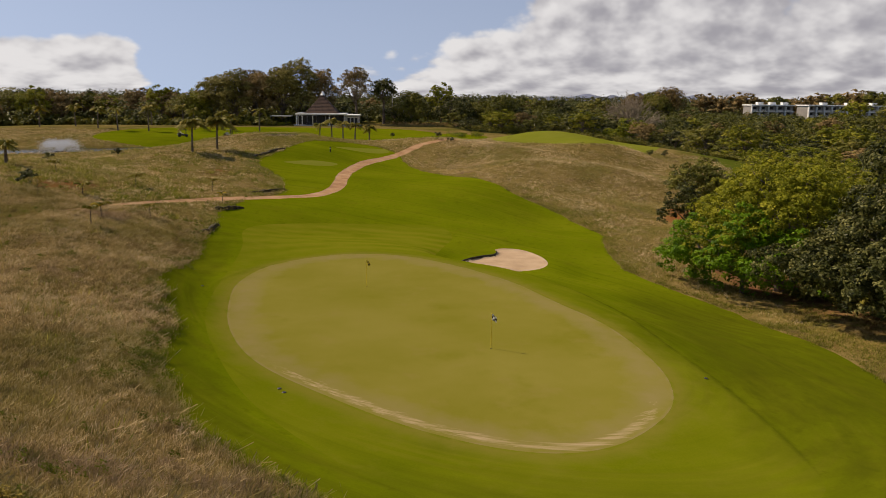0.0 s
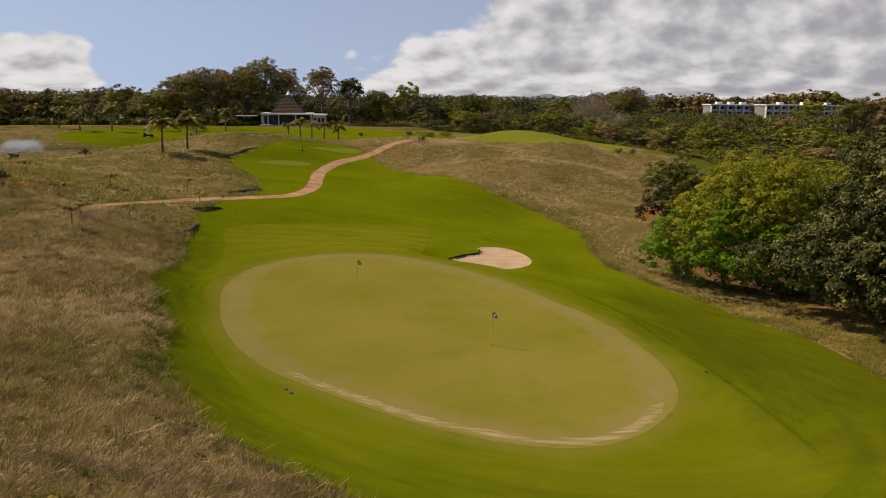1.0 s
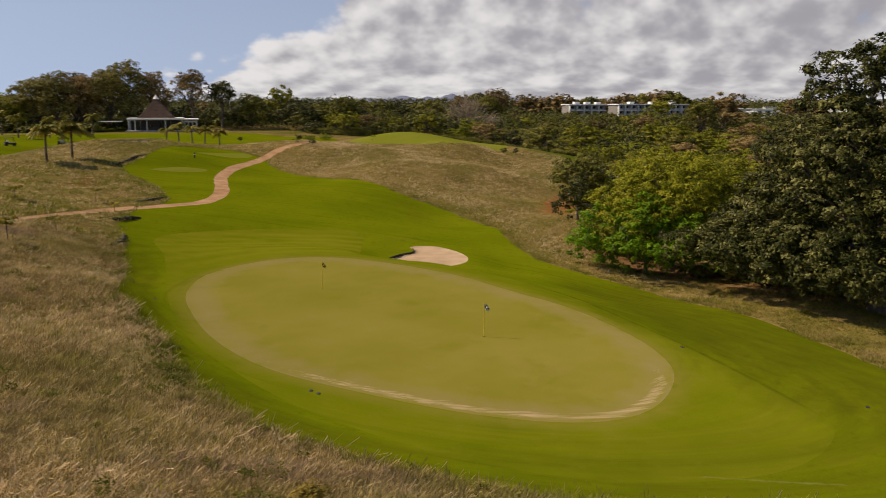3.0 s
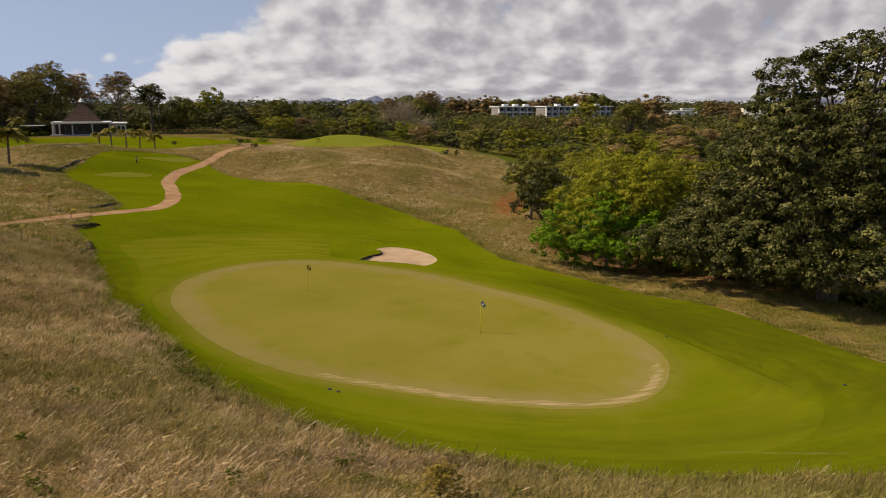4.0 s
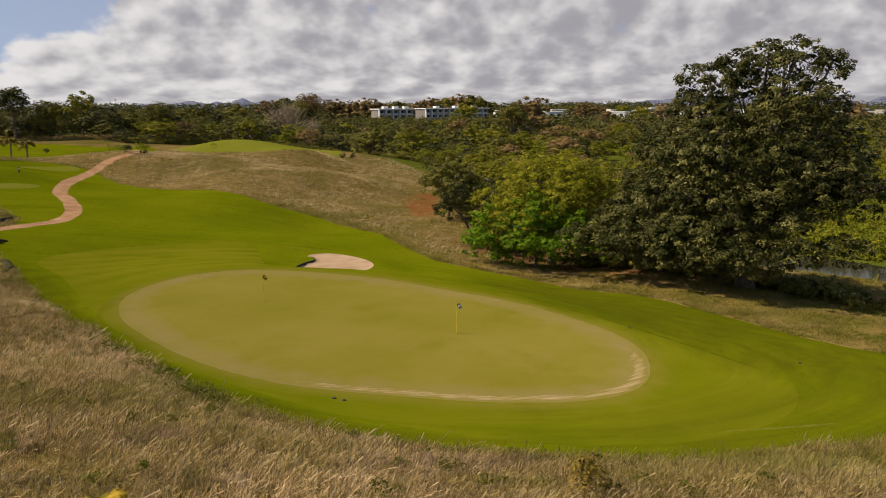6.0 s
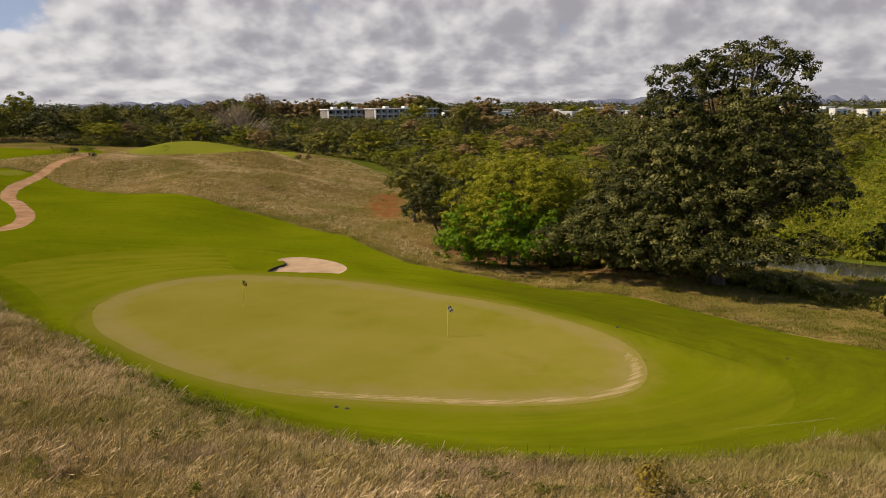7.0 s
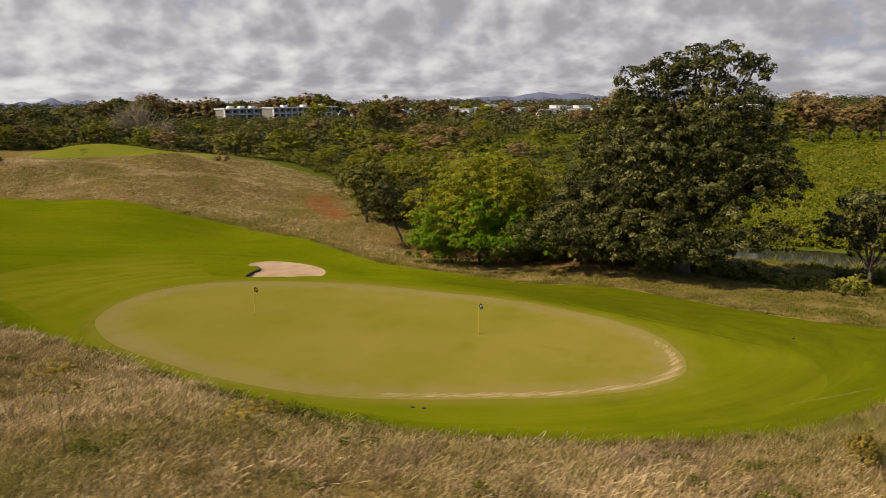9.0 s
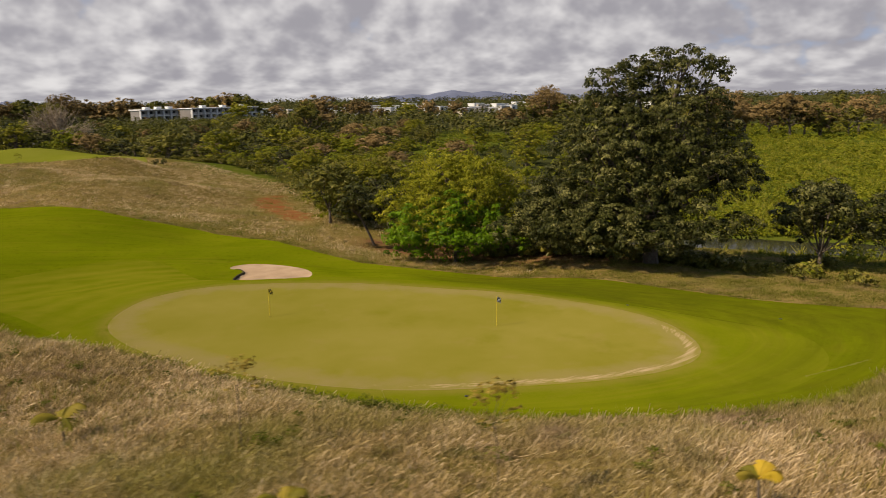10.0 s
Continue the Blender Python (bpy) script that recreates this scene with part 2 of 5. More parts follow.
M["weed"] = material("green_weed", [(0.10, 0.115, 0.014), (0.22, 0.215, 0.03), (0.42, 0.34, 0.11)], 0.3, 2.0, bump=0, spec=0.02, attr="tint", leaf=0.5, spread=(0.25, 0.75),
    patches=[((0.42, 0.3, 0.15), 0.16, 0.52, 0.64, 0.75), ((0.13, 0.16, 0.012), 0.3, 0.52, 0.66, 0.7)])
M["meadow"] = material("meadow_grass", [(0.11, 0.13, 0.01), (0.25, 0.26, 0.02), (0.42, 0.37, 0.06)], 0.06, 1.0, bump=0, spec=0.03, attr="tint", leaf=0.4, spread=(0.25, 0.75))
M["bark"] = material("bark", [(0.06, 0.045, 0.03), (0.12, 0.095, 0.07), (0.2, 0.17, 0.13)], 1.5, 12.0, bump=0.6)
LEAVES = dict(round=[(0.08, 0.095, 0.004), (0.235, 0.24, 0.01), (0.42, 0.385, 0.03)], dark=[(0.015, 0.02, 0.004), (0.054, 0.058, 0.011), (0.26, 0.245, 0.078)], far=[(0.04, 0.046, 0.012), (0.08, 0.083, 0.02), (0.14, 0.125, 0.035)], olive=[(0.08, 0.092, 0.006), (0.2, 0.2, 0.012), (0.34, 0.3, 0.03)],
    bright=[(0.045, 0.09, 0.002), (0.11, 0.2, 0.003), (0.2, 0.31, 0.008)], brown=[(0.1040, 0.0754, 0.0260), (0.2340, 0.1625, 0.0598), (0.3770, 0.2600, 0.1040)], tall=[(0.0810, 0.0743, 0.0175), (0.2093, 0.1823, 0.0405), (0.3780, 0.3105, 0.0878)],
    wood=[(0.0552, 0.0598, 0.0103), (0.1437, 0.1403, 0.0207), (0.2645, 0.2300, 0.0403)], scrub=[(0.085, 0.108, 0.006), (0.18, 0.198, 0.009), (0.28, 0.265, 0.02)],
    palm=[(0.08, 0.085, 0.008), (0.17, 0.15, 0.015), (0.32, 0.24, 0.035)], dry=[(0.13, 0.1, 0.015), (0.27, 0.2, 0.03), (0.42, 0.3, 0.06)], yellow=[(0.16, 0.13, 0.008), (0.36, 0.26, 0.014), (0.55, 0.38, 0.04)])
for key, cols in LEAVES.items():
    M[key] = material(key + "_leaves", cols, 0.35, 2.5, rough=0.42 if key in ("dark", "wood", "bright") else 0.6, bump=0, attr="tint", leaf=0.12 if key in ("dark", "far") else 0.2, spread=(0.2, 0.8), spec=0.1, per="object" if key in ("wood", "brown") else None)
M["water"] = material("pond_water", [(0.02, 0.022, 0.016), (0.035, 0.035, 0.025)], 0.2, 1.2, rough=0.14, bump=0.03, spec=0.18)
M["white"] = material("white_paint", [(0.7, 0.7, 0.68), (0.8, 0.8, 0.78)], 0.5, 6.0, rough=0.6, bump=0.05)
M["cream"] = material("cream_render", [(0.6, 0.52, 0.4), (0.7, 0.62, 0.5)], 0.3, 4.0, rough=0.8, bump=0.05)
M["grey"] = material("grey_render", [(0.4, 0.38, 0.36), (0.5, 0.48, 0.45)], 0.3, 4.0, rough=0.8, bump=0.05)
# the grey render again, with the walls' shade put into a darker colour
M["shade_grey"] = material("shaded_grey_render", [(0.2, 0.19, 0.18), (0.28, 0.265, 0.25)], 0.3, 4.0, rough=0.8, bump=0.05)
M["glass"] = material("dark_glazing", [(0.015, 0.016, 0.018), (0.03, 0.031, 0.034)], 0.5, 3.0, rough=0.3, bump=0.0, spec=0.15)
M["shingle"] = material("roof_shingle", [(0.04, 0.024, 0.017), (0.07, 0.042, 0.03), (0.1, 0.062, 0.045)], 0.8, 5.0, bump=0.5, per="object")
M["yellow_paint"] = material("yellow_paint", [(0.55, 0.42, 0.03), (0.65, 0.5, 0.05)], 3, 30, rough=0.4, bump=0)
M["black"] = material("black_cloth", [(0.012, 0.012, 0.012), (0.03, 0.03, 0.03)], 3, 30, rough=0.7, bump=0)
# distance haze is painted into the hills' blue-grey colour
M["mountain"] = material("haze_tinted_hillside", [(0.11, 0.13, 0.205), (0.13, 0.152, 0.228), (0.15, 0.172, 0.25)], 0.004, 0.03, bump=0)
M["pole"] = material("weathered_pole", [(0.3, 0.29, 0.27), (0.45, 0.44, 0.41)], 1, 10, bump=0.1)
M["spray"] = material("white_spray", [(0.75, 0.77, 0.8), (0.85, 0.86, 0.88)], 2, 10, bump=0, leaf=0.5)
M["twig"] = material("grey_twigs", [(0.2, 0.155, 0.1), (0.32, 0.255, 0.175), (0.42, 0.34, 0.24)], 0.5, 3, bump=0)
# soil taken darker than its own colour to hold the cut face's shade
M["lip"] = material("shaded_face_soil", [(0.025, 0.018, 0.008), (0.05, 0.036, 0.016), (0.06, 0.06, 0.01)], 1.5, 12.0, bump=0.6)
M["plastic"] = material("dark_plastic", [(0.02, 0.02, 0.02), (0.04, 0.04, 0.04)], 3, 20, rough=0.5, bump=0)

# ---- terrain ----
NEAR_SWELLS = [
    (-13, -31, 9, 2.64), (-26, -18, 9, 2.19), (-19, -22, 7, 1.47), (-34, -11, 11, 2.36),
    (-25, -6, 6, 0.93), (-27, 6, 7, 1.72), (-33, 16, 8, 1.92), (-42, 30, 14, 1.29),
    (-3, -31, 8, 1.59), (8, -27, 9, -0.37), (-24, 20, 7, -1.02), (-22, 37, 10, -1.08),
    (-9, 45, 10.2, -0.94), (4, 35, 10, -1.35), (13, 28, 8, -0.87), (21, 18, 9, -1.88),
    (25, 0, 9, -0.36), (19, 43, 9.3, -0.58), (11, 57, 10.2, -1.75), (-6, 65, 10.2, -0.17),
    (-25, 60, 10.2, -0.32), (32, 36, 12, -2.88), (17, -30, 12, 1.83), (-25, -27, 5, 1.5), (-33, -23, 5, 1.8),
]
FAR_SWELLS = [
    (2, 80, 10.2, 1.19), (-20, 79, 11.2, 0.98), (11, 98, 11.2, 2.74), (27, 104, 12.1, 2.38),
    (42, 89, 13, -1.19), (11, 121, 13, 3.28), (32, 135, 12.1, 3.82), (54, 160, 16.7, 2.27),
    (23, 159, 18.6, 5.50), (34, 192, 20.5, 3.34), (-6, 139, 16.7, 3.75), (-28, 106, 13, 1.83),
    (-47, 90, 16.7, 3.19), (-41, 127, 20.5, 4.41), (57, 4, 24, -2.48), (84, 78, 46.5, -5.98),
    (-70, 40, 37.2, 7.19), (-60, -40, 36, 6.21), (-10, -62, 26, 7.32), (110, 200, 55.8, -4.66),
    (130, -20, 90, -4.15), (-20, 270, 65.1, 4.04), (-110, 170, 74.4, 4.89), (40, -40, 20, -0.50),
]


def ramp01(a, b, v):
    t = np.clip((np.asarray(v, float) - a) / (b - a), 0, 1)
    return t * t * (3 - 2 * t)


def green_distance(x, y):
    """1 on an ellipse a little outside the putting green, less inside."""
    c, s = math.cos(0.38), math.sin(0.38)
    u, v = c * (x + 4.9) + s * (y - 7.2), -s * (x + 4.9) + c * (y - 7.2)
    return np.sqrt((u / 11.5) ** 2 + (v / 22) ** 2)


def spline(points, n=8):
    """A smooth closed outline through the points."""
    p = np.array(points, float)
    a, b, c, d = np.roll(p, 1, 0), p, np.roll(p, -1, 0), np.roll(p, -2, 0)
    out = []
    for t in np.arange(n) / n:
        out.append(0.5 * (2 * b + (c - a) * t + (2 * a - 5 * b + 4 * c - d) * t * t + (3 * b - a - 3 * c + d) * t ** 3))
    return np.stack(out, 1).reshape(-1, 2)


def inside(poly, x, y):
    x, y = np.asarray(x, float), np.asarray(y, float)
    hit = np.zeros(x.shape, bool)
    for (x0, y0), (x1, y1) in zip(poly, np.roll(poly, -1, 0)):
        if y0 != y1:
            hit ^= ((y0 > y) != (y1 > y)) & (x < (x1 - x0) * (y - y0) / (y1 - y0) + x0)
    return hit


def edge_distance(poly, x, y):
    """Metres to the outline, negative inside."""
    x, y = np.asarray(x, float), np.asarray(y, float)
    best = np.full(x.shape, 1e9)
    for a, b in zip(poly, np.roll(poly, -1, 0)):
        d = b - a
        t = np.clip(((x - a[0]) * d[0] + (y - a[1]) * d[1]) / max(d @ d, 1e-9), 0, 1)
        best = np.minimum(best, np.hypot(x - a[0] - t * d[0], y - a[1] - t * d[1]))
    return np.where(inside(poly, x, y), -best, best)


GREEN = spline([(-18.1, 8.5), (-19.2, 15.4), (-17.8, 22.0), (-12.6, 26.6), (-7.2, 26.4), (-2.6, 23.0), (2.2, 17.1), (5.3, 10.6), (7.7, 5.4), (9.0, -0.3), (9.2, -5.1), (8.0, -9.1),
    (4.8, -12.7), (1.1, -13.5), (-3.7, -11.5), (-9.1, -7.2), (-13.3, -2.9), (-16.2, 2.4)])
FAIRWAY = spline([(-2.5, -22.6), (-8.0, -19.2), (-10.6, -16.6), (-12.9, -14.3), (-15.9, -9.3), (-17.6, -5.8), (-18.9, -0.5), (-21.4, 5.1), (-23.5, 11.4), (-24.4, 19.9), (-26.6, 31.8), (-28.2, 41.7),
    (-28.0, 50.2), (-26.1, 64.0), (-30.3, 77.0), (-35.5, 86.8), (-34.5, 101.9), (-31.7, 120.5), (-22.5, 127.4), (-14.7, 120.4), (-10.6, 106.9), (-3.0, 92.6), (1.7, 84.8), (7.0, 73.6),
    (13.4, 63.3), (16.3, 52.8), (15.1, 42.6), (14.9, 33.3), (18.0, 26.1), (22.1, 19.6), (23.0, 9.9), (23.7, -1.4), (23.3, -10.4), (25.1, -19.2), (30.7, -30.4), (22.3, -34.2),
    (12.1, -26.1), (7.2, -24.0), (3.1, -23.2)])
APRON = spline([(11.7, -16.7), (12.9, -13.0), (12.5, -5.3), (11.1, 1.9), (9.7, 10.9), (6.0, 19.9), (0.4, 25.4), (-3.8, 30.2), (-3.4, 36.5), (-2.4, 43.5), (-4.8, 48.8), (-13.1, 46.9),
    (-21.6, 41.8), (-24.2, 36.1), (-22.2, 27.2), (-21.2, 19.6), (-19.7, 9.7), (-18.0, 3.1), (-15.3, -3.0), (-12.4, -8.4), (-9.0, -12.9), (-4.6, -17.2), (0.4, -19.7), (7.0, -19.7)])
BUNKER = spline([(-1.4, 31.6), (-0.6, 33.3), (0.8, 34.7), (2.0, 35.6), (2.4, 37.0), (2.3, 38.6), (3.2, 39.4), (4.9, 39.0), (6.1, 37.4), (7.0, 35.0), (7.3, 32.4), (6.7, 30.2), (5.2, 28.7), (3.2, 28.1), (1.0, 28.3), (-0.6, 29.4)])
PATH_LINE = [(-38.7, 16.8), (-36.4, 25.7), (-32.8, 41.2), (-29.3, 50.8), (-25.3, 58.5), (-21.6, 63.1), (-19.7, 69.8), (-20.1, 79.4), (-20.7, 89.2), (-19.9, 98.0), (-17.5, 107.5),
    (-14.2, 118.9), (-10.2, 128.7), (-6.4, 133.3), (-0.8, 141.7), (3.7, 152.1)]
TEE_LOW = spline([(-32.0, 90.5), (-28.4, 95.6), (-23.7, 96.8), (-24.1, 94.1), (-27.4, 91.5)])
TEE_HIGH = spline([(-26.5, 114.3), (-23.3, 120.3), (-17.7, 124.0), (-16.2, 120.6), (-20.3, 115.8)])
FAR_GREEN = spline([(7.8, 148.2), (17.9, 142.9), (29.5, 134.2), (42.4, 142.5), (50.1, 155.7), (55.6, 176.1), (49.7, 197.7), (32.0, 200.3), (16.5, 189.2), (9.1, 168.7)])
LEFT_LAWN = spline([(-92.3, 71.7), (-83.2, 76.2), (-74.8, 72.6), (-70.5, 86.4), (-75.2, 93.0), (-79.9, 86.0), (-90.7, 84.3)])
BACK_LAWN = spline([(-87.3, 137.6), (-66.9, 132.4), (-50.1, 142.9), (-36.1, 155.2), (-23.6, 176.5), (-10.6, 186.1), (-3.5, 204.2), (-17.1, 221.5), (-42.8, 220.2), (-71.8, 208.4), (-90.3, 166.7)])
HIGH_LAWN = spline([(-19.2, 148.4), (-9.6, 144.8), (-2.2, 156.3), (4.9, 181.2), (8.0, 207.0), (-5.6, 213.1), (-14.5, 192.2), (-21.6, 168.9)])
POND = spline([(52, 24), (55.5, 15.5), (58.5, 8.5), (61, 2), (64, -5), (67, -12), (70, -22), (76, -24), (77, -11), (74.8, -2), (72, 5), (69, 12.5), (66, 20.5), (60, 28)])
ragged_edge = np.random.default_rng(17)
FAIRWAY = FAIRWAY + ragged_edge.normal(0, 0.22, FAIRWAY.shape) * np.where(FAIRWAY[:, :1] > 0, 0.4, 1.0)
LEFT_POND = spline([(-106, 107), (-94, 105), (-85, 108), (-77, 114), (-63, 126), (-49, 138), (-43, 145), (-56, 143.5), (-72, 133), (-88, 124), (-106, 120)])
SMALL_POND = spline([(-46, 122.5), (-40, 121.5), (-36, 127), (-36.5, 131.5), (-41, 131), (-45.5, 127)])


def path_outline(width):
    p = np.array(PATH_LINE, float)
    fine = []
    for i in range(len(p) - 1):
        a, b, c, d = p[max(i - 1, 0)], p[i], p[i + 1], p[min(i + 2, len(p) - 1)]
        for t in np.arange(6) / 6:
            fine.append(0.5 * (2 * b + (c - a) * t + (2 * a - 5 * b + 4 * c - d) * t * t + (3 * b - a - 3 * c + d) * t ** 3))
    fine = np.array(fine)
    side = np.gradient(fine, axis=0)
    side = np.stack([-side[:, 1], side[:, 0]], 1) / np.linalg.norm(side, axis=1)[:, None]
    k = np.arange(len(fine))
    w = (width * (0.22 + 0.78 * ramp01(6, 22, k)) * (1 + 0.05 * np.sin(k * 1.7) + 0.04 * np.sin(k * 0.9)))[:, None]
    return np.concatenate([fine + side * w, (fine - side * w)[::-1]])


CART_PATH = path_outline(1.05)


def bunker_west(x, y):
    """1 along the steep western side of the bunker."""
    return ramp01(-2.2, 0.0, -0.82 * (x - 0.5) + 0.57 * (y - 34.4)) * ramp01(38.6, 36.6, y)


def height(x, y):
    """The lie of the land, in metres."""
    x, y = np.asarray(x, float), np.asarray(y, float)
    z = np.zeros(x.shape)
    for cx, cy, size, rise in NEAR_SWELLS + FAR_SWELLS:
        z = z + rise * np.exp(-((x - cx) ** 2 + (y - cy) ** 2) / size ** 2)
    z = z * ramp01(1.0, 1.5, green_distance(x, y))
    far = np.hypot(x + 10, y)
    z = z - 3.0 * ramp01(450, 1300, far) + 1.5 * np.sin(x / 170) * np.sin(y / 140 + 1) * ramp01(250, 600, far)
    d = edge_distance(BUNKER, x, y)
    near = ramp01(4.5, 0, d) * ramp01(0.5, 3.5, edge_distance(GREEN, x, y))
    west = bunker_west(x, y)
    z = z * (1 - near) + (-1.76 + 0.14 * west) * near - (0.08 + 0.17 * west) * ramp01(0.02, -0.3, d)
    d = edge_distance(POND, x, y)
    z = z * (1 - ramp01(6, 0, d)) + (-4.7 - 1.0 * ramp01(0, -3, d)) * ramp01(6, 0, d)
    d = edge_distance(LEFT_POND, x, y)
    level = LEFT_LEVEL
    z = z * (1 - ramp01(5, 0, d)) + (level + 0.25 - 0.9 * ramp01(0, -2, d)) * ramp01(5, 0, d)
    d = edge_distance(SMALL_POND, x, y)
    z = z * (1 - ramp01(4, 0, d)) + (SMALL_LEVEL + 0.1 - 0.8 * ramp01(0, -2, d)) * ramp01(4, 0, d)
    return z


LEFT_LEVEL, SMALL_LEVEL = 2.3, 5.75


def link_mesh(name, verts, faces, mat, parent=None, label="", smooth=False, attrs=None):
    """One mesh object from arrays of corners and of faces with the same number of corners."""
    verts, faces = np.asarray(verts, np.float32), np.asarray(faces, np.int32)
    me = bpy.data.meshes.new(name)
    me.vertices.add(len(verts))
    me.vertices.foreach_set("co", verts.ravel())
    k = faces.shape[1]
    me.loops.add(faces.size)
    me.loops.foreach_set("vertex_index", faces.ravel())
    me.polygons.add(len(faces))
    me.polygons.foreach_set("loop_start", np.arange(0, faces.size, k, dtype=np.int32))
    me.polygons.foreach_set("use_smooth", np.full(len(faces), smooth))
    for key, values in (attrs or {}).items():
        me.attributes.new(key, "FLOAT", "POINT").data.foreach_set("value", np.asarray(values, np.float32))
    me.materials.append(mat)
    me.update(calc_edges=True)
    ob = new(name, me)
    if parent:
        ob.parent = parent
    if label:
        ob["label"] = label
    return ob


REGIONS = [("bunker", BUNKER, "sand", "pale raked sand bunker sunk beside the green", "bunker"),
    ("putting_green", GREEN, "green", "close-mown yellowish putting green with worn sandy edge", "putting green"),
    ("path", CART_PATH, "path", "winding reddish earth cart path", "path"),
    ("tee", TEE_LOW, "far_green", "close-mown pale tee", "tee"), ("tee_high", TEE_HIGH, "far_green", "close-mown pale tee", "tee"),
    ("apron", APRON, "apron", "light green mown turf round the putting green", "lawn"),
    ("fairway", FAIRWAY, "fairway", "bright green mown fairway", "lawn"),
    ("far_green", FAR_GREEN, "far_green", "raised putting green on the mound", "putting green"),
    ("lawn_west", LEFT_LAWN, "fairway", "mown lawn beside the pond", "lawn"), ("lawn_north", BACK_LAWN, "fairway", "mown lawn before the pavilion", "lawn"),
    ("lawn_high", HIGH_LAWN, "fairway", "mown lawn on the rise", "lawn")]


def build_ground():
    """One triangulated sheet out to the horizon, cut along every outline and shared out among the surfaces."""
    from mathutils.geometry import delaunay_2d_cdt

    rng = np.random.default_rng(4)
    pts, edges = [], []
    for _, poly, *_ in REGIONS:
        start = len(pts)
        pts += [tuple(p) for p in poly]
        edges += [(start + k, start + (k + 1) % len(poly)) for k in range(len(poly))]

    def lattice(x0, x1, y0, y1, step, hole=None):
        gx, gy = np.meshgrid(np.arange(x0, x1, step), np.arange(y0, y1, step))
        gx, gy = gx.ravel(), gy.ravel()
        if hole:
            keep = ~((gx > hole[0]) & (gx < hole[1]) & (gy > hole[2]) & (gy < hole[3]))
            gx, gy = gx[keep], gy[keep]
        return np.stack([gx, gy], 1) + rng.uniform(-0.3, 0.3, (len(gx), 2)) * step

    near = lattice(-56, 60, -56, 76, 1.25)
    mid = lattice(-140, 140, -110, 270, 3.6, (-56, 60, -56, 76))
    far = lattice(-700, 900, -500, 900, 28, (-140, 140, -110, 270))
    rim = lattice(-4400, 4400, -4400, 4400, 400, (-700, 900, -500, 900))
    fine = lattice(-5, 10, 25, 43, 0.36)
    rim_line = np.concatenate([GREEN + (np.roll(GREEN, -1, 0) - GREEN) * t for t in (0.0, 0.33, 0.66)])
    middle = GREEN.mean(0)
    out = (rim_line - middle) / np.linalg.norm(rim_line - middle, axis=1)[:, None]
    fine = np.concatenate([fine] + [rim_line + out * d for d in (-3.0, -2.2, -1.6, -1.1, -0.75, -0.45, -0.2, 0.3, 0.7, 1.2)])
    east_rim = APRON[(APRON[:, 0] > 2) & (APRON[:, 1] < 24)]
    outward = east_rim - np.array([-4.0, 5.0])
    outward /= np.linalg.norm(outward, axis=1)[:, None]
    fine = np.concatenate([fine] + [east_rim + outward * d for d in (-0.7, -0.25, 0.25, 0.7)])
    u = np.linspace(0, 1, 30)[:, None]
    fine = np.concatenate([fine] + [np.array([3.5, -19.6]) + np.array([4.6, -1.9]) * u + np.array([0.38, 0.92]) * d for d in (-0.35, -0.12, 0.0, 0.12, 0.35)])
    pts += [tuple(p) for p in np.concatenate([near, mid, far, rim, fine])]
    co, _, tris, *_ = delaunay_2d_cdt([Vector(p) for p in pts], edges, [], 0, 1e-4)
    xy = np.array([(v.x, v.y) for v in co])
    tris = np.array([t for t in tris if len(t) == 3])
    x, y = xy[:, 0], xy[:, 1]
    z = height(x, y)
    centre = xy[tris].mean(1)
    owner = np.full(len(tris), -1)
    for k in range(len(REGIONS) - 1, -1, -1):
        owner[inside(REGIONS[k][1], centre[:, 0], centre[:, 1])] = k
    shade = edge_distance(SOIL, x, y)
    red = edge_distance(RED, x, y)
    bare = edge_distance(BARE, x, y)
    bare = np.minimum(bare, np.hypot((x - 23.2) / 1.2, (y - 8.5) / 2.4) * 1.6 - 2)
    bare = np.minimum(bare, np.hypot((x + 38.4) / 1.6, (y - 73.4) / 4) * 2.5 - 3)
    redness = np.maximum(0.53 * ramp01(2.0, -3.5, red), 0.42 * ramp01(3, -3, bare))
    soil = np.maximum(0.56 * ramp01(3, -4, shade), 0.48 * ramp01(5, -3, bare))
    lush = np.maximum(0.75 * ramp01(40, 70, x), 0.6 * ramp01(200, 300, y))
    lush = np.maximum(lush, 0.36 * ramp01(-60, 30, y) * ramp01(-15, -40, x) + 0.28 * ramp01(4, 0, edge_distance(FAIRWAY, x, y)))
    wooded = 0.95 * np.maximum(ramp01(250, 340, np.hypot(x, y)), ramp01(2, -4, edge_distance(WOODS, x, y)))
    g = edge_distance(GREEN, x, y)
    arc = ramp01(7, -9, y + 0.55 * (x + 4)) * ramp01(-20, -9, -np.abs(x - 1)) * ramp01(12, 6, x)
    east = np.exp(-((x - 7.5) / 3.5) ** 2 - ((y + 9.5) / 3.5) ** 2)
    wear = 0.49 * np.exp(-((g + 0.6) / 0.55) ** 2) * arc + 0.13 * east * np.exp(-((g + 0.9) / 0.8) ** 2)
    dry = np.where(g < 0, 0.5 * np.exp(-((g + 0.9) / 1.4) ** 2), 0.75 * np.exp(-(g / 0.9) ** 2))
    stripe = 0.75 * (0.5 + 0.5 * np.sin(g * 2.3 + 0.6 * np.sin(x * 0.3))) * ramp01(22, 27, y) * ramp01(49, 44, y) * ramp01(1, 4, g)
    rim_east = edge_distance(APRON, x, y)
    # step shade and taller grass at the apron's edge, painted as one dark line
    crease_shade = 0.5 * np.exp(-(rim_east / 0.28) ** 2) * ramp01(4, 9, x) * ramp01(-17, -12, y)
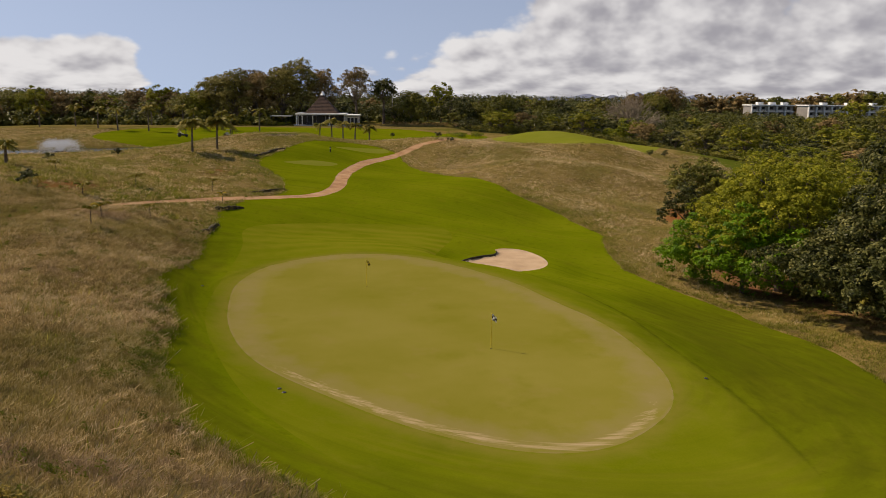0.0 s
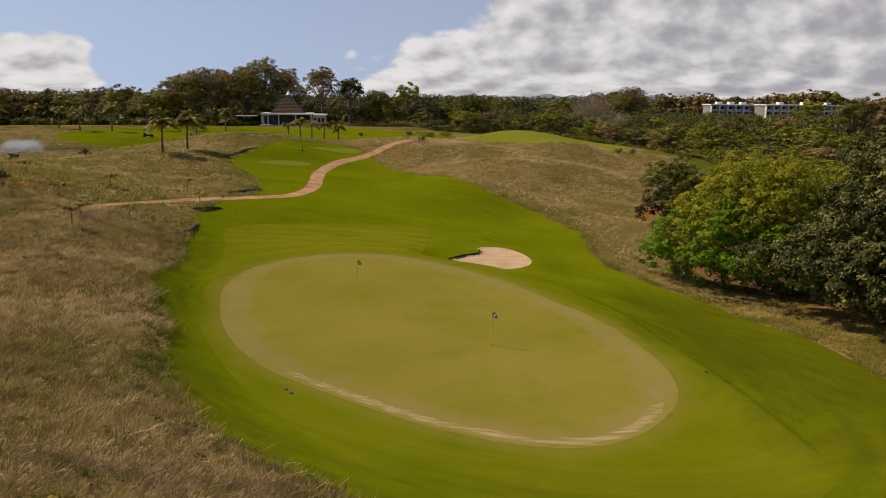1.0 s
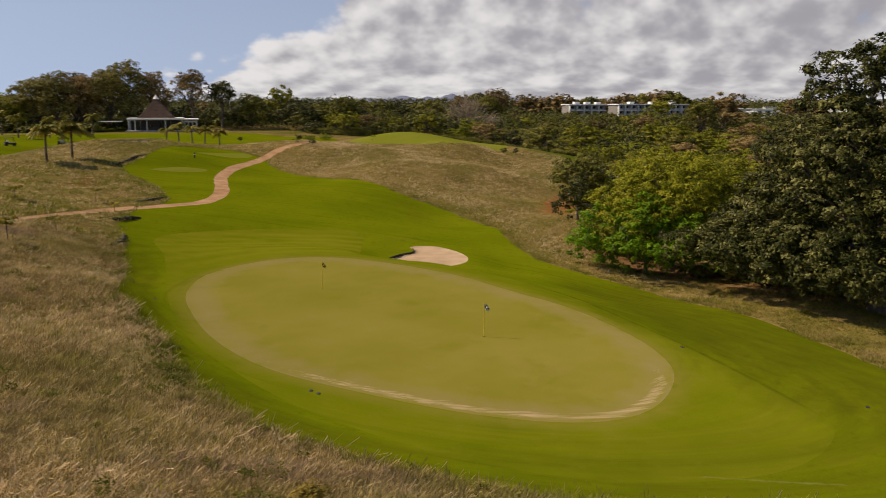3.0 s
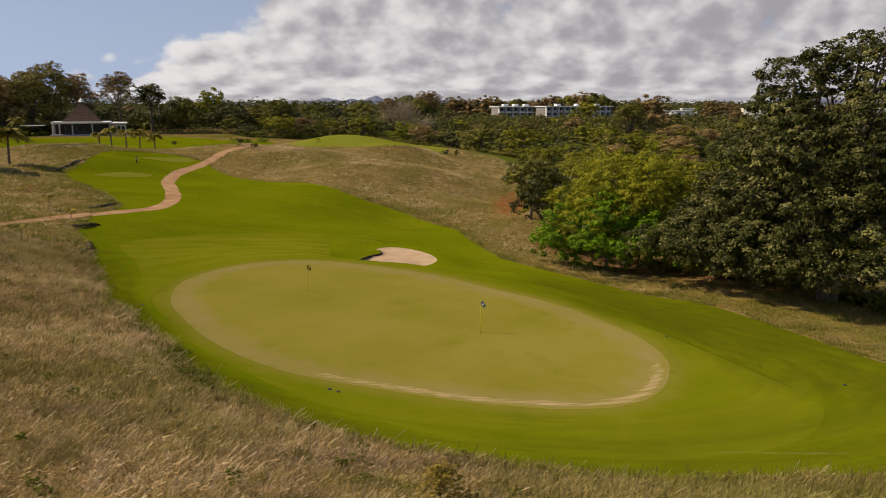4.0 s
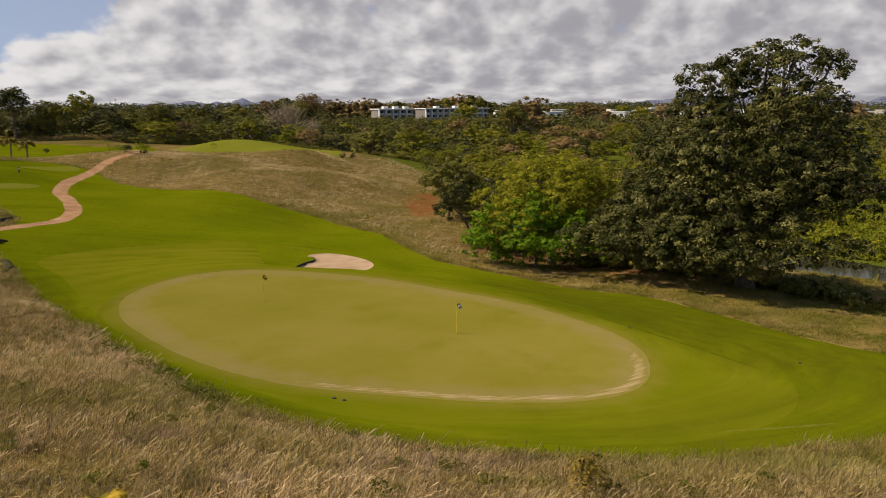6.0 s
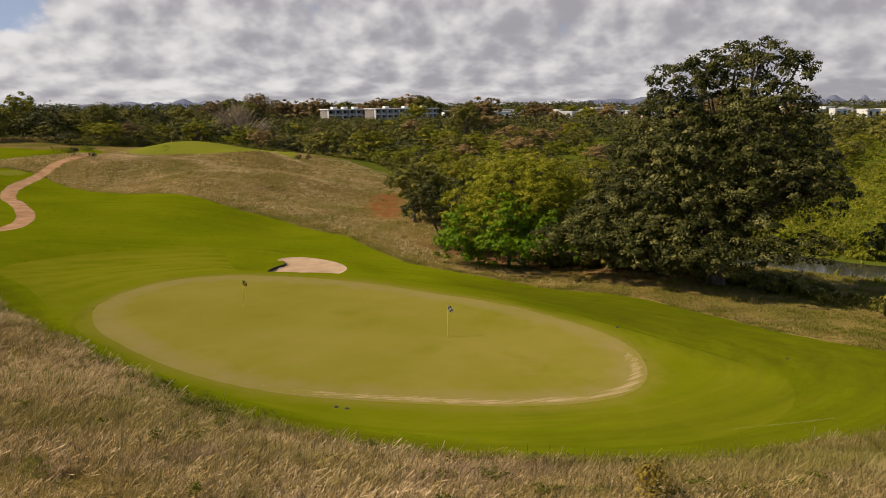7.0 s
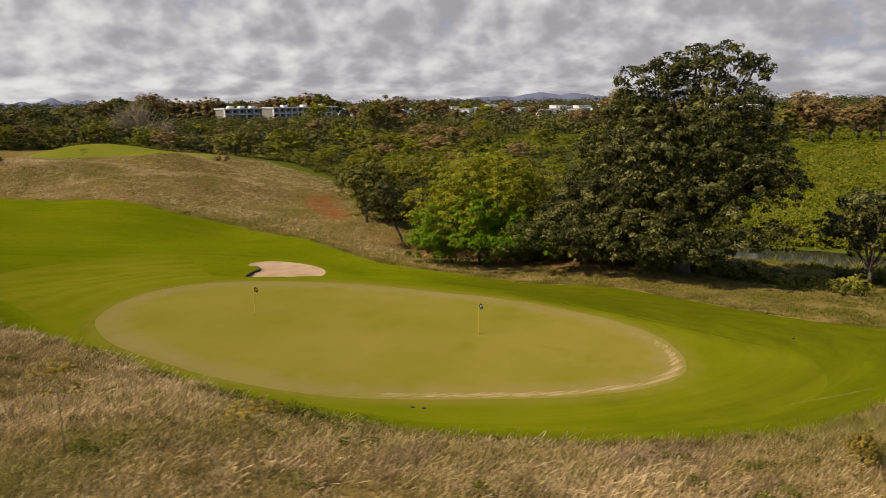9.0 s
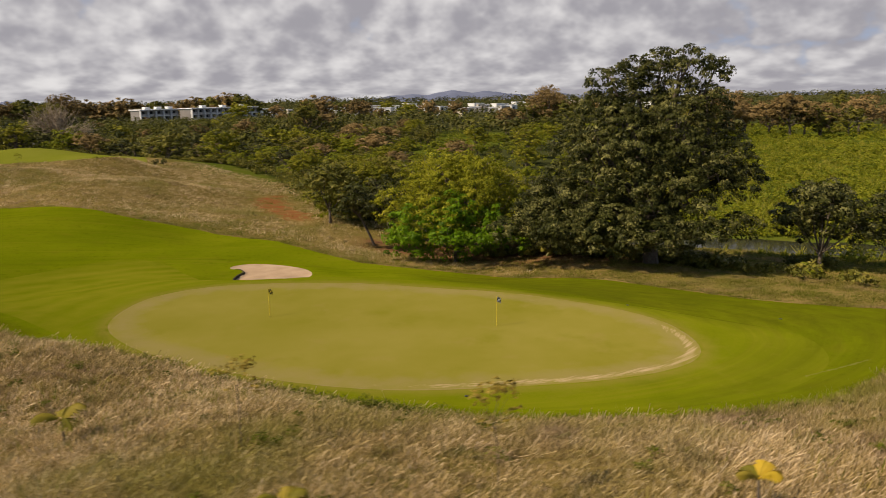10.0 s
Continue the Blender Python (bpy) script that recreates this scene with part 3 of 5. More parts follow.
    coarse = np.maximum(0.62 * ramp01(9, 15, x) * ramp01(30, 16, y), 0.42 * ramp01(0, 1.2, rim_east) * ramp01(-4, -9, x) * ramp01(40, 24, y))
    coarse = np.maximum(coarse, 0.4 * ramp01(-13, -18, y))
    run = np.clip(((x - 3.5) * 4.6 + (y + 19.6) * -1.9) / 24.8, 0, 1)
    scuff = 0.42 * np.exp(-(np.hypot(x - 3.5 - 4.6 * run, y + 19.6 + 1.9 * run) / 0.16) ** 2)
    for k in range(-1, len(REGIONS)):
        own = tris[owner == k]
        if not len(own):
            continue
        used, index = np.unique(own, return_inverse=True)
        verts = np.stack([x[used], y[used], z[used]], 1)
        name, _, mat, label, cat = REGIONS[k] if k >= 0 else ("ground", None, "rough", "rolling rough ground with dry grass and bare red soil", "ground")
        attrs = {"soil": soil[used], "lush": lush[used], "wooded": wooded[used], "redness": redness[used]} if k < 0 else {"wear": wear[used], "dry": dry[used], "stripe": stripe[used], "crease_shade": crease_shade[used], "coarse": coarse[used], "scuff": scuff[used]} if name in ("putting_green", "apron", "fairway") else None
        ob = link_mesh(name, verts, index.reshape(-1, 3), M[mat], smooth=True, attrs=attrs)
        tagged(ob, label, cat, kind="structure")


SOIL = spline([(24.2, 25.0), (25.6, 19.5), (27.4, 13.8), (31.0, 9.0), (37.0, 5.6), (46.0, 2.6), (52.0, 3.0), (46.0, 15.1), (39.8, 35.0), (30.5, 47.6), (23.8, 45.3), (22.6, 34.0)])
RED = spline([(24.4, 63.0), (24.5, 57.5), (31.5, 59.5), (39.5, 72.0), (50.0, 92.0), (54.0, 101.0), (44.5, 101.0), (35.0, 88.0), (29.0, 76.0)])
WOODS = spline([(33, 58), (50, 82), (62, 108), (69, 142), (74, 178), (60, 212), (34, 226), (8, 224), (-4, 244), (10, 300), (110, 330), (190, 300), (170, 200), (128, 130), (215, 150), (225, 105), (150, 62), (100, 44), (76, 36), (56, 44), (47, 50)])
BARE = spline([(-44.5, 29.5), (-41.0, 28.5), (-38.5, 36.0), (-39.3, 42.0), (-43.0, 43.5), (-45.5, 36.0)])
build_ground()


def bunker_face():
    """The steep bare face under the turf along the bunker's western side, its shade held in the soil colour."""
    line = np.array([p for p in BUNKER if bunker_west(p[0], p[1]) > 0.25])
    middle = BUNKER.mean(0)
    line = line[np.argsort(line[:, 1])]
    inward = (middle - line) / np.linalg.norm(middle - line, axis=1)[:, None]
    tall = bunker_west(line[:, 0], line[:, 1])
    rim = height(line[:, 0], line[:, 1])
    rows = [np.column_stack([line + inward * a, rim + b + c * tall]) for a, b, c in ((-0.1, 0.02, 0.0), (0.05, 0.03, 0.03), (0.13, 0.01, 0.0), (0.22, -0.05, -0.08), (0.34, -0.12, -0.2))]
    n = len(line)
    k = np.arange(n - 1)
    faces = np.concatenate([np.stack([r * n + k, r * n + k + 1, (r + 1) * n + k + 1, (r + 1) * n + k], 1) for r in range(len(rows) - 1)])
    link_mesh("bunker_lip", np.concatenate(rows), faces, M["lip"], bpy.data.objects["bunker"], "overhanging soil and turf lip, darkened for its shade", smooth=True)


bunker_face()


def turf_ledge(line):
    """A low crumbling bank where the rough breaks off above the mown turf."""
    rng = np.random.default_rng(int(abs(line[0][0]) * 10))
    ends = np.array(line, float)
    t = np.linspace(0, len(ends) - 1, 9 * (len(ends) - 1) + 1)
    x, y = np.interp(t, np.arange(len(ends)), ends[:, 0]), np.interp(t, np.arange(len(ends)), ends[:, 1])
    x, y = x + rng.normal(0, 0.1, len(t)), y + rng.normal(0, 0.1, len(t))
    z = height(x, y)
    tall = (0.32 + rng.normal(0, 0.06, len(t))) * np.sin(np.linspace(0.15, math.pi - 0.15, len(t))) ** 0.5
    rows = [np.column_stack([x + a, y + b, z + c * tall - 0.05 * (c == 0)]) for a, b, c in ((0.22, -0.25, 0.0), (0.1, -0.18, 0.6), (0.14, -0.2, 0.95), (0.0, 0.0, 1.1), (-0.35, 0.3, 0.8), (-0.9, 0.8, 0.0))]
    n, k = len(t), np.arange(len(t) - 1)
    faces = np.concatenate([np.stack([r * n + k, r * n + k + 1, (r + 1) * n + k + 1, (r + 1) * n + k], 1) for r in range(len(rows) - 1)])
    # uses the same shade-darkened soil as the bunker lip
    tagged(link_mesh("turf_ledge", np.concatenate(rows), faces, M["lip"], smooth=True), "low crumbling dark soil bank at the edge of the turf", "bank", kind="structure")


for ledge_line in ([(-37.1, 90.3), (-36.4, 96.0), (-35.5, 101.3), (-34.5, 104.0)], [(-29.3, 58.2), (-28.3, 61.0), (-27.2, 63.3), (-26.3, 65.4)], [(-29.1, 41.6), (-28.1, 43.1), (-27.1, 45.4)], [(-26.6, 28.2), (-26.2, 29.8), (-26.5, 32.6), (-26.8, 35.0)]):
    turf_ledge(ledge_line)
for nm, poly, lev, lab in (("pond_water", POND, -5.0, "still dark pond behind the trees"), ("pond_water", LEFT_POND, LEFT_LEVEL, "pale grey pond beside the course"), ("pond_water", SMALL_POND, SMALL_LEVEL, "small muddy pond below the lawn")):
    bm = bmesh.new()
    bm.faces.new([bm.verts.new((px, py, lev)) for px, py in poly])
    me = bpy.data.meshes.new(nm)
    bm.to_mesh(me)
    me.materials.append(M["water"])
    tagged(new(nm, me), lab, "water", kind="structure")

# ---- helpers for things ----


def ground_z(x, y):
    return float(height(np.array([x]), np.array([y]))[0])


def thing(name, x, y, label, category, z=None, turn=0.0, group=""):
    """An Empty at the base of a thing, which parents its parts."""
    ob = new(name)
    ob.empty_display_size = 0.3
    ob.matrix_basis = pose(x, y, ground_z(x, y) if z is None else z, 0, 0, turn)
    return tagged(ob, label, category, group)


def part(name, bm, mat, parent, label=""):
    me = bpy.data.meshes.new(name)
    bm.to_mesh(me)
    bm.free()
    me.materials.append(M[mat])
    ob = new(name, me)
    ob.parent = parent
    if label:
        ob["label"] = label
    return ob


def box(bm, x0, x1, y0, y1, z0, z1, bevel=0.0):
    made = bmesh.ops.create_cube(bm, size=1.0)
    bmesh.ops.scale(bm, vec=(x1 - x0, y1 - y0, z1 - z0), verts=made["verts"])
    bmesh.ops.translate(bm, vec=((x0 + x1) / 2, (y0 + y1) / 2, (z0 + z1) / 2), verts=made["verts"])
    if bevel:
        edges = list({e for v in made["verts"] for e in v.link_edges})
        bmesh.ops.bevel(bm, geom=edges, offset=bevel, segments=1, affect="EDGES")
    return bm


def boxed(*sizes, bevel=0.0):
    return box(bmesh.new(), *sizes, bevel=bevel)


def lathe(profile, sides=12, bm=None, centre=(0, 0)):
    """A turned shape from (radius, z) pairs."""
    bm = bm or bmesh.new()
    rings = []
    for r, z in profile:
        rings.append([bm.verts.new((centre[0] + r * math.cos(k * math.tau / sides), centre[1] + r * math.sin(k * math.tau / sides), z)) for k in range(sides)])
    for a, b in zip(rings, rings[1:]):
        for k in range(sides):
            bm.faces.new((a[k], a[(k + 1) % sides], b[(k + 1) % sides], b[k]))
    bm.faces.new(rings[0][::-1])
    bm.faces.new(rings[-1])
    return bm


def tubes(paths, sides=6):
    """Tapered limbs as corner and face arrays: each path is a list of (x, y, z, radius)."""
    verts, faces, n = [], [], 0
    for path in paths:
        p = np.array(path, float)
        d = np.gradient(p[:, :3], axis=0)
        d /= np.linalg.norm(d, axis=1)[:, None] + 1e-9
        ref = np.where(np.abs(d[:, 2:3]) > 0.9, [[1.0, 0, 0]], [[0, 0, 1.0]])
        a = np.cross(d, ref)
        a /= np.linalg.norm(a, axis=1)[:, None] + 1e-9
        b = np.cross(d, a)
        ang = np.arange(sides) * math.tau / sides
        ring = p[:, None, :3] + p[:, None, 3:4] * (a[:, None] * np.cos(ang)[None, :, None] + b[:, None] * np.sin(ang)[None, :, None])
        verts.append(ring.reshape(-1, 3))
        k = np.arange(sides)
        for r in range(len(p) - 1):
            faces.append(np.stack([n + r * sides + k, n + r * sides + (k + 1) % sides, n + (r + 1) * sides + (k + 1) % sides, n + (r + 1) * sides + k], 1))
        n += len(p) * sides
    return np.concatenate(verts), np.concatenate(faces)


def limb(rng, a, b, r0, r1, bend=0.12, steps=5):
    a, b = np.array(a, float), np.array(b, float)
    t = np.linspace(0, 1, steps)[:, None]
    wob = rng.normal(0, bend * np.linalg.norm(b - a), (1, 3)) * np.sin(t * math.pi)
    return np.hstack([a + (b - a) * t + wob, r0 + (r1 - r0) * t]).tolist()


def leaf_mesh(rng, lumps, count, size, clump=22, spread=0.9, droop=0.25, inner=0.25, aspect=0.55):
    """Leaves in clumps on the shells of a crown's lumps (x, y, z, radius, flatness): corner, face and tint arrays."""
    lumps = np.array(lumps, float)
    weight = lumps[:, 3] ** 2
    groups = max(8, count // clump)
    pick = rng.choice(len(lumps), groups, p=weight / weight.sum())
    d = rng.normal(size=(groups, 3))
    d[:, 2] = np.abs(d[:, 2]) * rng.choice([1, 1, 1, -0.7], groups)
    d /= np.linalg.norm(d, axis=1)[:, None]
    r = lumps[pick, 3] * np.where(rng.random(groups) < inner, rng.uniform(0.25, 0.8, groups), rng.uniform(0.82, 1.12, groups))
    centre = lumps[pick, :3] + d * r[:, None] * np.stack([np.ones(groups), np.ones(groups), lumps[pick, 4]], 1)
    which = rng.integers(0, groups, count)
    q = rng.normal(size=(count, 3)) + d[which] * 0.7 + [0, 0, 0.55]
    q /= np.linalg.norm(q, axis=1)[:, None]
    wide = rng.uniform(0.6, 1.35, groups)[which][:, None] * spread
    p = centre[which] + q * wide * rng.uniform(0.55, 1.1, (count, 1)) * [1.0, 1.0, 0.6]
    n = q * 0.8 + d[which] * 0.3 + rng.normal(0, 0.38, (count, 3)) + [0, 0, 0.35]
    n /= np.linalg.norm(n, axis=1)[:, None]
    a = np.cross(n, rng.normal(size=(count, 3)))
    a[:, 2] -= droop
    a /= np.linalg.norm(a, axis=1)[:, None]
    b = np.cross(n, a)
    s = size * rng.uniform(0.6, 1.35, count)[:, None]
    verts = np.stack([p - a * s * 0.5, p + b * s * aspect * 0.5 - n * s * 0.1, p + a * s * 0.5, p - b * s * aspect * 0.5 - n * s * 0.1], 1).reshape(-1, 3)
    faces = np.arange(count * 4).reshape(-1, 4)
    tone = np.clip(rng.normal(0.5, 0.2, groups)[which] + rng.normal(0, 0.11, count), 0, 1)
    return verts, faces, np.repeat(tone, 4)


def tree(name, x, y, label, lumps, leaf, count, size, seed, trunk=(0.35, 3.0), lean=(0, 0), category="tree", limbs=True, group="", sink=0.1, **more):
    """A tree at (x, y): a tapered trunk with limbs to each lump of its crown; lumps are given from the base."""
    rng = np.random.default_rng(seed)
    ob = thing(name, x, y, label, category, ground_z(x, y) - sink, group=group)
    r, h = trunk
    fork = (lean[0], lean[1], h)
    paths = [limb(rng, (0, 0, -0.3), fork, r * 1.25, r * 0.8, 0.03, 6)]
    if limbs:
        for lx, ly, lz, lr, *_ in lumps:
            if lz <= h and math.hypot(lx, ly) > 8:
                continue
            joint = np.array(fork) * rng.uniform(0.7, 1.0)
            end = np.array([lx, ly, lz + lr * 0.3])
            main = limb(rng, joint, end, r * (0.5 if lz > h else 0.16), r * (0.12 if lz > h else 0.05), 0.08 if lz > h else 0.16)
            paths.append(main)
            for _ in range(3):
                start = np.array(main[rng.integers(2, 5)][:3])
                paths.append(limb(rng, start, end + np.clip(rng.normal(0, 1, 3), -1.2, 1.2) * lr * 0.45, r * 0.16, r * 0.04, 0.1, 4))
    v, f = tubes(paths, 7 if r > 0.3 else 5)
    link_mesh("trunk", v, f, M["bark"], ob, smooth=True)
    v, f, tone = leaf_mesh(rng, lumps, count, size, **more)
    link_mesh("crown", v, f, M[leaf], ob, attrs={"tint": tone})
    return ob


def dome(rng, w, h, base, n, r, flat=0.8):
    """Lumps for a rounded crown of half-width w whose top is at h."""
    out = []
    for k in range(n):
        a, q = k * 2.4 + rng.uniform(0, 0.5), math.sqrt((k + 0.5) / n)
        top = base + (h - base) * math.sqrt(max(0.05, 1 - (q * 0.92) ** 2))
        out.append((w * q * 0.8 * math.cos(a), w * q * 0.8 * math.sin(a), max(base, top - r * flat * rng.uniform(0.8, 1.1)), r * rng.uniform(0.75, 1.15), flat))
    out.append((0, 0, (base + h) / 2, w * 0.55, (h - base) / (1.7 * w)))
    return out


# ---- trees beside the green ----
def along(right, deep, z, r, flat=0.85):
    """A lump of the great tree: metres across and away as seen from the west bank."""
    return (0.48 * right + 0.88 * deep, -0.88 * right + 0.48 * deep, z + 2.9, r, flat)


great = [along(-4.8, 0, 16.6, 2.4), along(-2.4, 1.5, 17.8, 2.0), along(0.4, 1, 18.5, 2.1), along(3.2, -0.5, 18.4, 2.2), along(5.8, 0.5, 17.8, 1.5), along(-5.6, 0.5, 13.8, 2.5), along(-2.0, 2, 14.8, 2.9), along(2.2, 1.5, 14.8, 2.9), along(5.0, 0, 14.4, 2.4), along(6.2, 0, 11.6, 2.4),
    along(2, -2, 12.2, 2.8), along(-3.5, -1.5, 12.2, 2.8), along(-8.4, 0, 9.8, 2.8), along(-5.4, -3, 9.6, 3.0), along(-1.2, -4.5, 9.6, 3.0), along(3.2, -3.4, 9.4, 3.0), along(7.4, 0, 8.6, 2.6), along(9.4, 1, 6.4, 1.9), along(0, 4.5, 9.8, 4), along(-6, 4, 8.8, 3.4), along(5, 5, 9, 3.0),
    along(-9.6, -1, 6.4, 2.4), along(-6.4, -4, 6.2, 2.8), along(-2.0, -5.4, 6.0, 2.8), along(2.6, -5.0, 6.4, 2.6), along(6.2, -2.6, 6.8, 2.4), along(-8.2, -2.4, 3.4, 2.6), along(-4.6, -5.4, 3.0, 2.8), along(-0.4, -6.2, 2.8, 2.6), along(3.4, -4.8, 3.9, 2.4), along(-11, 1, 4.2, 2.4), along(-2.2, -6.6, 1.2, 2.2), along(1.6, -6.0, 1.4, 2.2), along(-6.2, -5.4, 1.4, 2.3), along(6.8, 2, 6.0, 2.6), along(0, 0, 7, 4),
    (-7.5, 5.5, 4.0, 2.6, 0.75), (-5.8, -0.6, 4.0, 2.6, 0.75), (-9.0, 10.0, 3.9, 2.4, 0.75), (-3.4, -4.6, 4.2, 2.4, 0.75), (-6.6, 2.5, 5.6, 2.6, 0.8), (-7.4, 8.0, 5.5, 2.6, 0.8), (-5.5, 11.0, 5.6, 2.8, 0.8),
    (-10.2, 6.0, 4.4, 2.1, 0.6), (-8.6, 0.6, 4.4, 2.1, 0.6), (-11.4, 11.0, 4.2, 2.1, 0.6), (-6.6, -4.2, 4.5, 2.1, 0.6), (-3.6, -8.0, 4.8, 2.0, 0.6), (0.5, -9.5, 5.2, 1.9, 0.6)]
tree("great_tree", 36.0, 7.5, "tall spreading dark green broadleaf tree by the pond", great, "dark", 140000, 0.31, 21, trunk=(0.75, 5.5), clump=36, spread=0.64, inner=0.12)
rng_ = np.random.default_rng(5)
tree("round_tree", 30.5, 31.5, "broad olive green tree with a rounded crown", dome(rng_, 9.8, 13.6, 1.6, 20, 3.3), "round", 62000, 0.26, 22, trunk=(0.45, 3.2), clump=34, spread=0.6, inner=0.12)
tree("low_tree", 24.8, 26.6, "low bright green leafy tree at the wood's edge", [(-3.5, 3.6, 4.4, 2.5, 0.9), (0, 0.5, 5.4, 3.0, 0.85), (3.4, -2.6, 4.0, 2.6, 0.9), (-1.5, 1.5, 2.4, 2.6, 0.8), (1.8, -1.2, 2.0, 2.6, 0.8), (1, 3, 4.2, 2.6, 0.9), (-4.8, 5.0, 2.6, 1.8, 0.9), (4.6, -4.4, 2.2, 2.0, 0.8), (-3, 3, 1.4, 1.8, 0.7), (-3.0, -1.6, 3.4, 1.9, 0.6), (-0.2, -4.0, 3.2, 1.9, 0.6), (-5.4, 2.4, 3.4, 1.8, 0.6)], "bright", 20000, 0.31, 23, trunk=(0.22, 2.0), clump=30, spread=0.6)
tree("leaning_tree", 26.6, 42.6, "small dark tree with a leaning bare trunk", [(-2.6, 1.2, 6.6, 1.7, 1.0), (-3.6, 1.8, 5.2, 1.5, 1.0), (-1.6, 0.2, 5.4, 1.5, 0.9), (-2.4, 0.4, 8.0, 1.1, 1.0), (-3.8, 0.0, 6.6, 1.1, 1.0)], "dark", 2600, 0.36, 24, trunk=(0.16, 4.6), lean=(-2.0, 0.9), spread=0.5)
for k, (x, y, w, h, base, n, mat, cnt) in enumerate([(29.2, 55.5, 4.6, 9.5, 2.2, 9, "wood", 6000), (33.5, 47.5, 4.4, 8.2, 2.0, 8, "dark", 5000), (38, 40, 5, 9, 2.5, 9, "wood", 5500), (42, 24, 5.5, 9.5, 2.0, 9, "dark", 6000),
        (47.5, -6.5, 4.8, 10.8, 1.8, 9, "dark", 7500), (53.5, -12.5, 4.4, 9.4, 1.5, 8, "dark", 6500), (33.0, 19.0, 4.6, 7.2, 1.2, 9, "wood", 6000), (45, 14, 4.5, 9, 2, 8, "wood", 4500), (50.5, 44, 5.5, 9.5, 2, 9, "wood", 5000), (44, 60, 5.5, 10, 2, 9, "wood", 5000)]):
    tree("edge_tree", x, y, "dark green bushy tree at the edge of the wood", dome(np.random.default_rng(60 + k), w, h, base, n, 2.0), mat, int(cnt * 1.3), 0.38, 70 + k, trunk=(0.22, 2.2), clump=30, spread=0.65, group="trees at the wood's edge")

# ---- woods ----
def prototype(name, seed, w, h, base, n, r, leaf, count, size, label, trunk=(0.25, 3.0)):
    return tree(name, 400, -300 - 15 * seed, label, dome(np.random.default_rng(seed), w, h, base, n, r), leaf, count, size, seed, trunk=trunk, clump=26, spread=0.6 if size < 0.4 else 0.8, inner=0.15, group="trees of the wood")


SORTS = [(4.8, 8.6, 1.6, 9, 2.2, "wood", "dark green tree of the dense wood"), (5.6, 7.6, 1.2, 11, 2.1, "dark", "dark glossy tree of the dense wood"), (4.2, 9.6, 2.2, 9, 2.0, "olive", "olive green tree of the dense wood"),
    (5.2, 7.0, 1.0, 10, 2.2, "scrub", "light green tree of the dense wood"), (4.6, 9.0, 2.4, 8, 2.1, "brown", "brownish dry-leaved tree of the wood")]
KINDS = [prototype("wood_tree", 1 + k, w, h, base, n, r, leaf, 2600, 0.52, label) for k, (w, h, base, n, r, leaf, label) in enumerate(SORTS)]
NEAR_KINDS = [prototype("wood_tree", 11 + k, w, h, base, n, r, leaf, 8500, 0.31, label) for k, (w, h, base, n, r, leaf, label) in enumerate(SORTS)]
spots, tries = [], np.random.default_rng(8)
for _ in range(12000):
    x, y = tries.uniform(-5, 230), tries.uniform(34, 335)
    gap = 6.0 if y < 130 and x < 110 else 8.6
    if all((x - a) ** 2 + (y - b) ** 2 > gap * gap for a, b in spots) and inside(WOODS, np.array([x]), np.array([y]))[0]:
        spots.append((x, y))
spots.sort(key=lambda p: math.hypot(p[0] + 15, p[1] + 25))
deep_wood = [(x, y, tries.uniform(3, 5), tries.uniform(5.5, 8.5)) for x, y in spots[230:]]
for k, (x, y) in enumerate(spots[:230]):
    low_part = x > 62 and y < 150
    kind = (NEAR_KINDS if k < 75 else KINDS)[tries.choice(5, p=[0.2, 0.12, 0.22, 0.4, 0.06] if low_part else [0.3, 0.26, 0.2, 0.16, 0.08])]
    s = (tries.uniform(0.45, 0.95) if low_part else tries.uniform(0.75, 1.3)) * (1.0 if y < 130 else 1.08)
    copy_thing(kind, pose(x, y, ground_z(x, y) - 0.3, 0, 0, tries.uniform(0, 360)) @ Matrix.Diagonal((s * 1.1, s * 1.1, s * tries.uniform(0.8, 1.1) * (1.0 if y < 130 else 0.85), 1)))
# belts of trees further round
for x0, y0, x1, y1, n, kinds, size in ((-190, 236, -96, 258, 28, (4, 4, 4, 2, 0), 1.4), (-200, 262, -100, 290, 22, (0, 4, 1), 1.5), (-24, 250, 20, 258, 9, (0, 1, 2), 1.3), (-10, 285, 60, 300, 12, (0, 1), 1.4), (222, 92, 262, 46, 12, (4, 4, 0), 1.7), (262, 60, 330, 10, 10, (4, 0, 4), 1.6), (215, 168, 238, 150, 4, (4, 0), 1.9)):
    for k in range(n):
        t = (k + tries.uniform(-0.3, 0.3)) / max(1, n - 1)
        x, y = x0 + (x1 - x0) * t + tries.normal(0, 4), y0 + (y1 - y0) * t + tries.normal(0, 5)
        s = size * tries.uniform(0.7, 1.15)
        copy_thing(KINDS[kinds[tries.integers(len(kinds))]], pose(x, y, ground_z(x, y) - 0.3, 0, 0, tries.uniform(0, 360)) @ Matrix.Diagonal((s, s, s * tries.uniform(0.9, 1.1), 1)))
# the hidden first ones stand among the rest of the wood
for k, kind in enumerate(KINDS + NEAR_KINDS):
    x, y = 120 + 9 * (k % 5) + 26 * (k // 5), 150 + 12 * (k % 5)
    kind.matrix_basis = pose(x, y, ground_z(x, y) - 0.3)

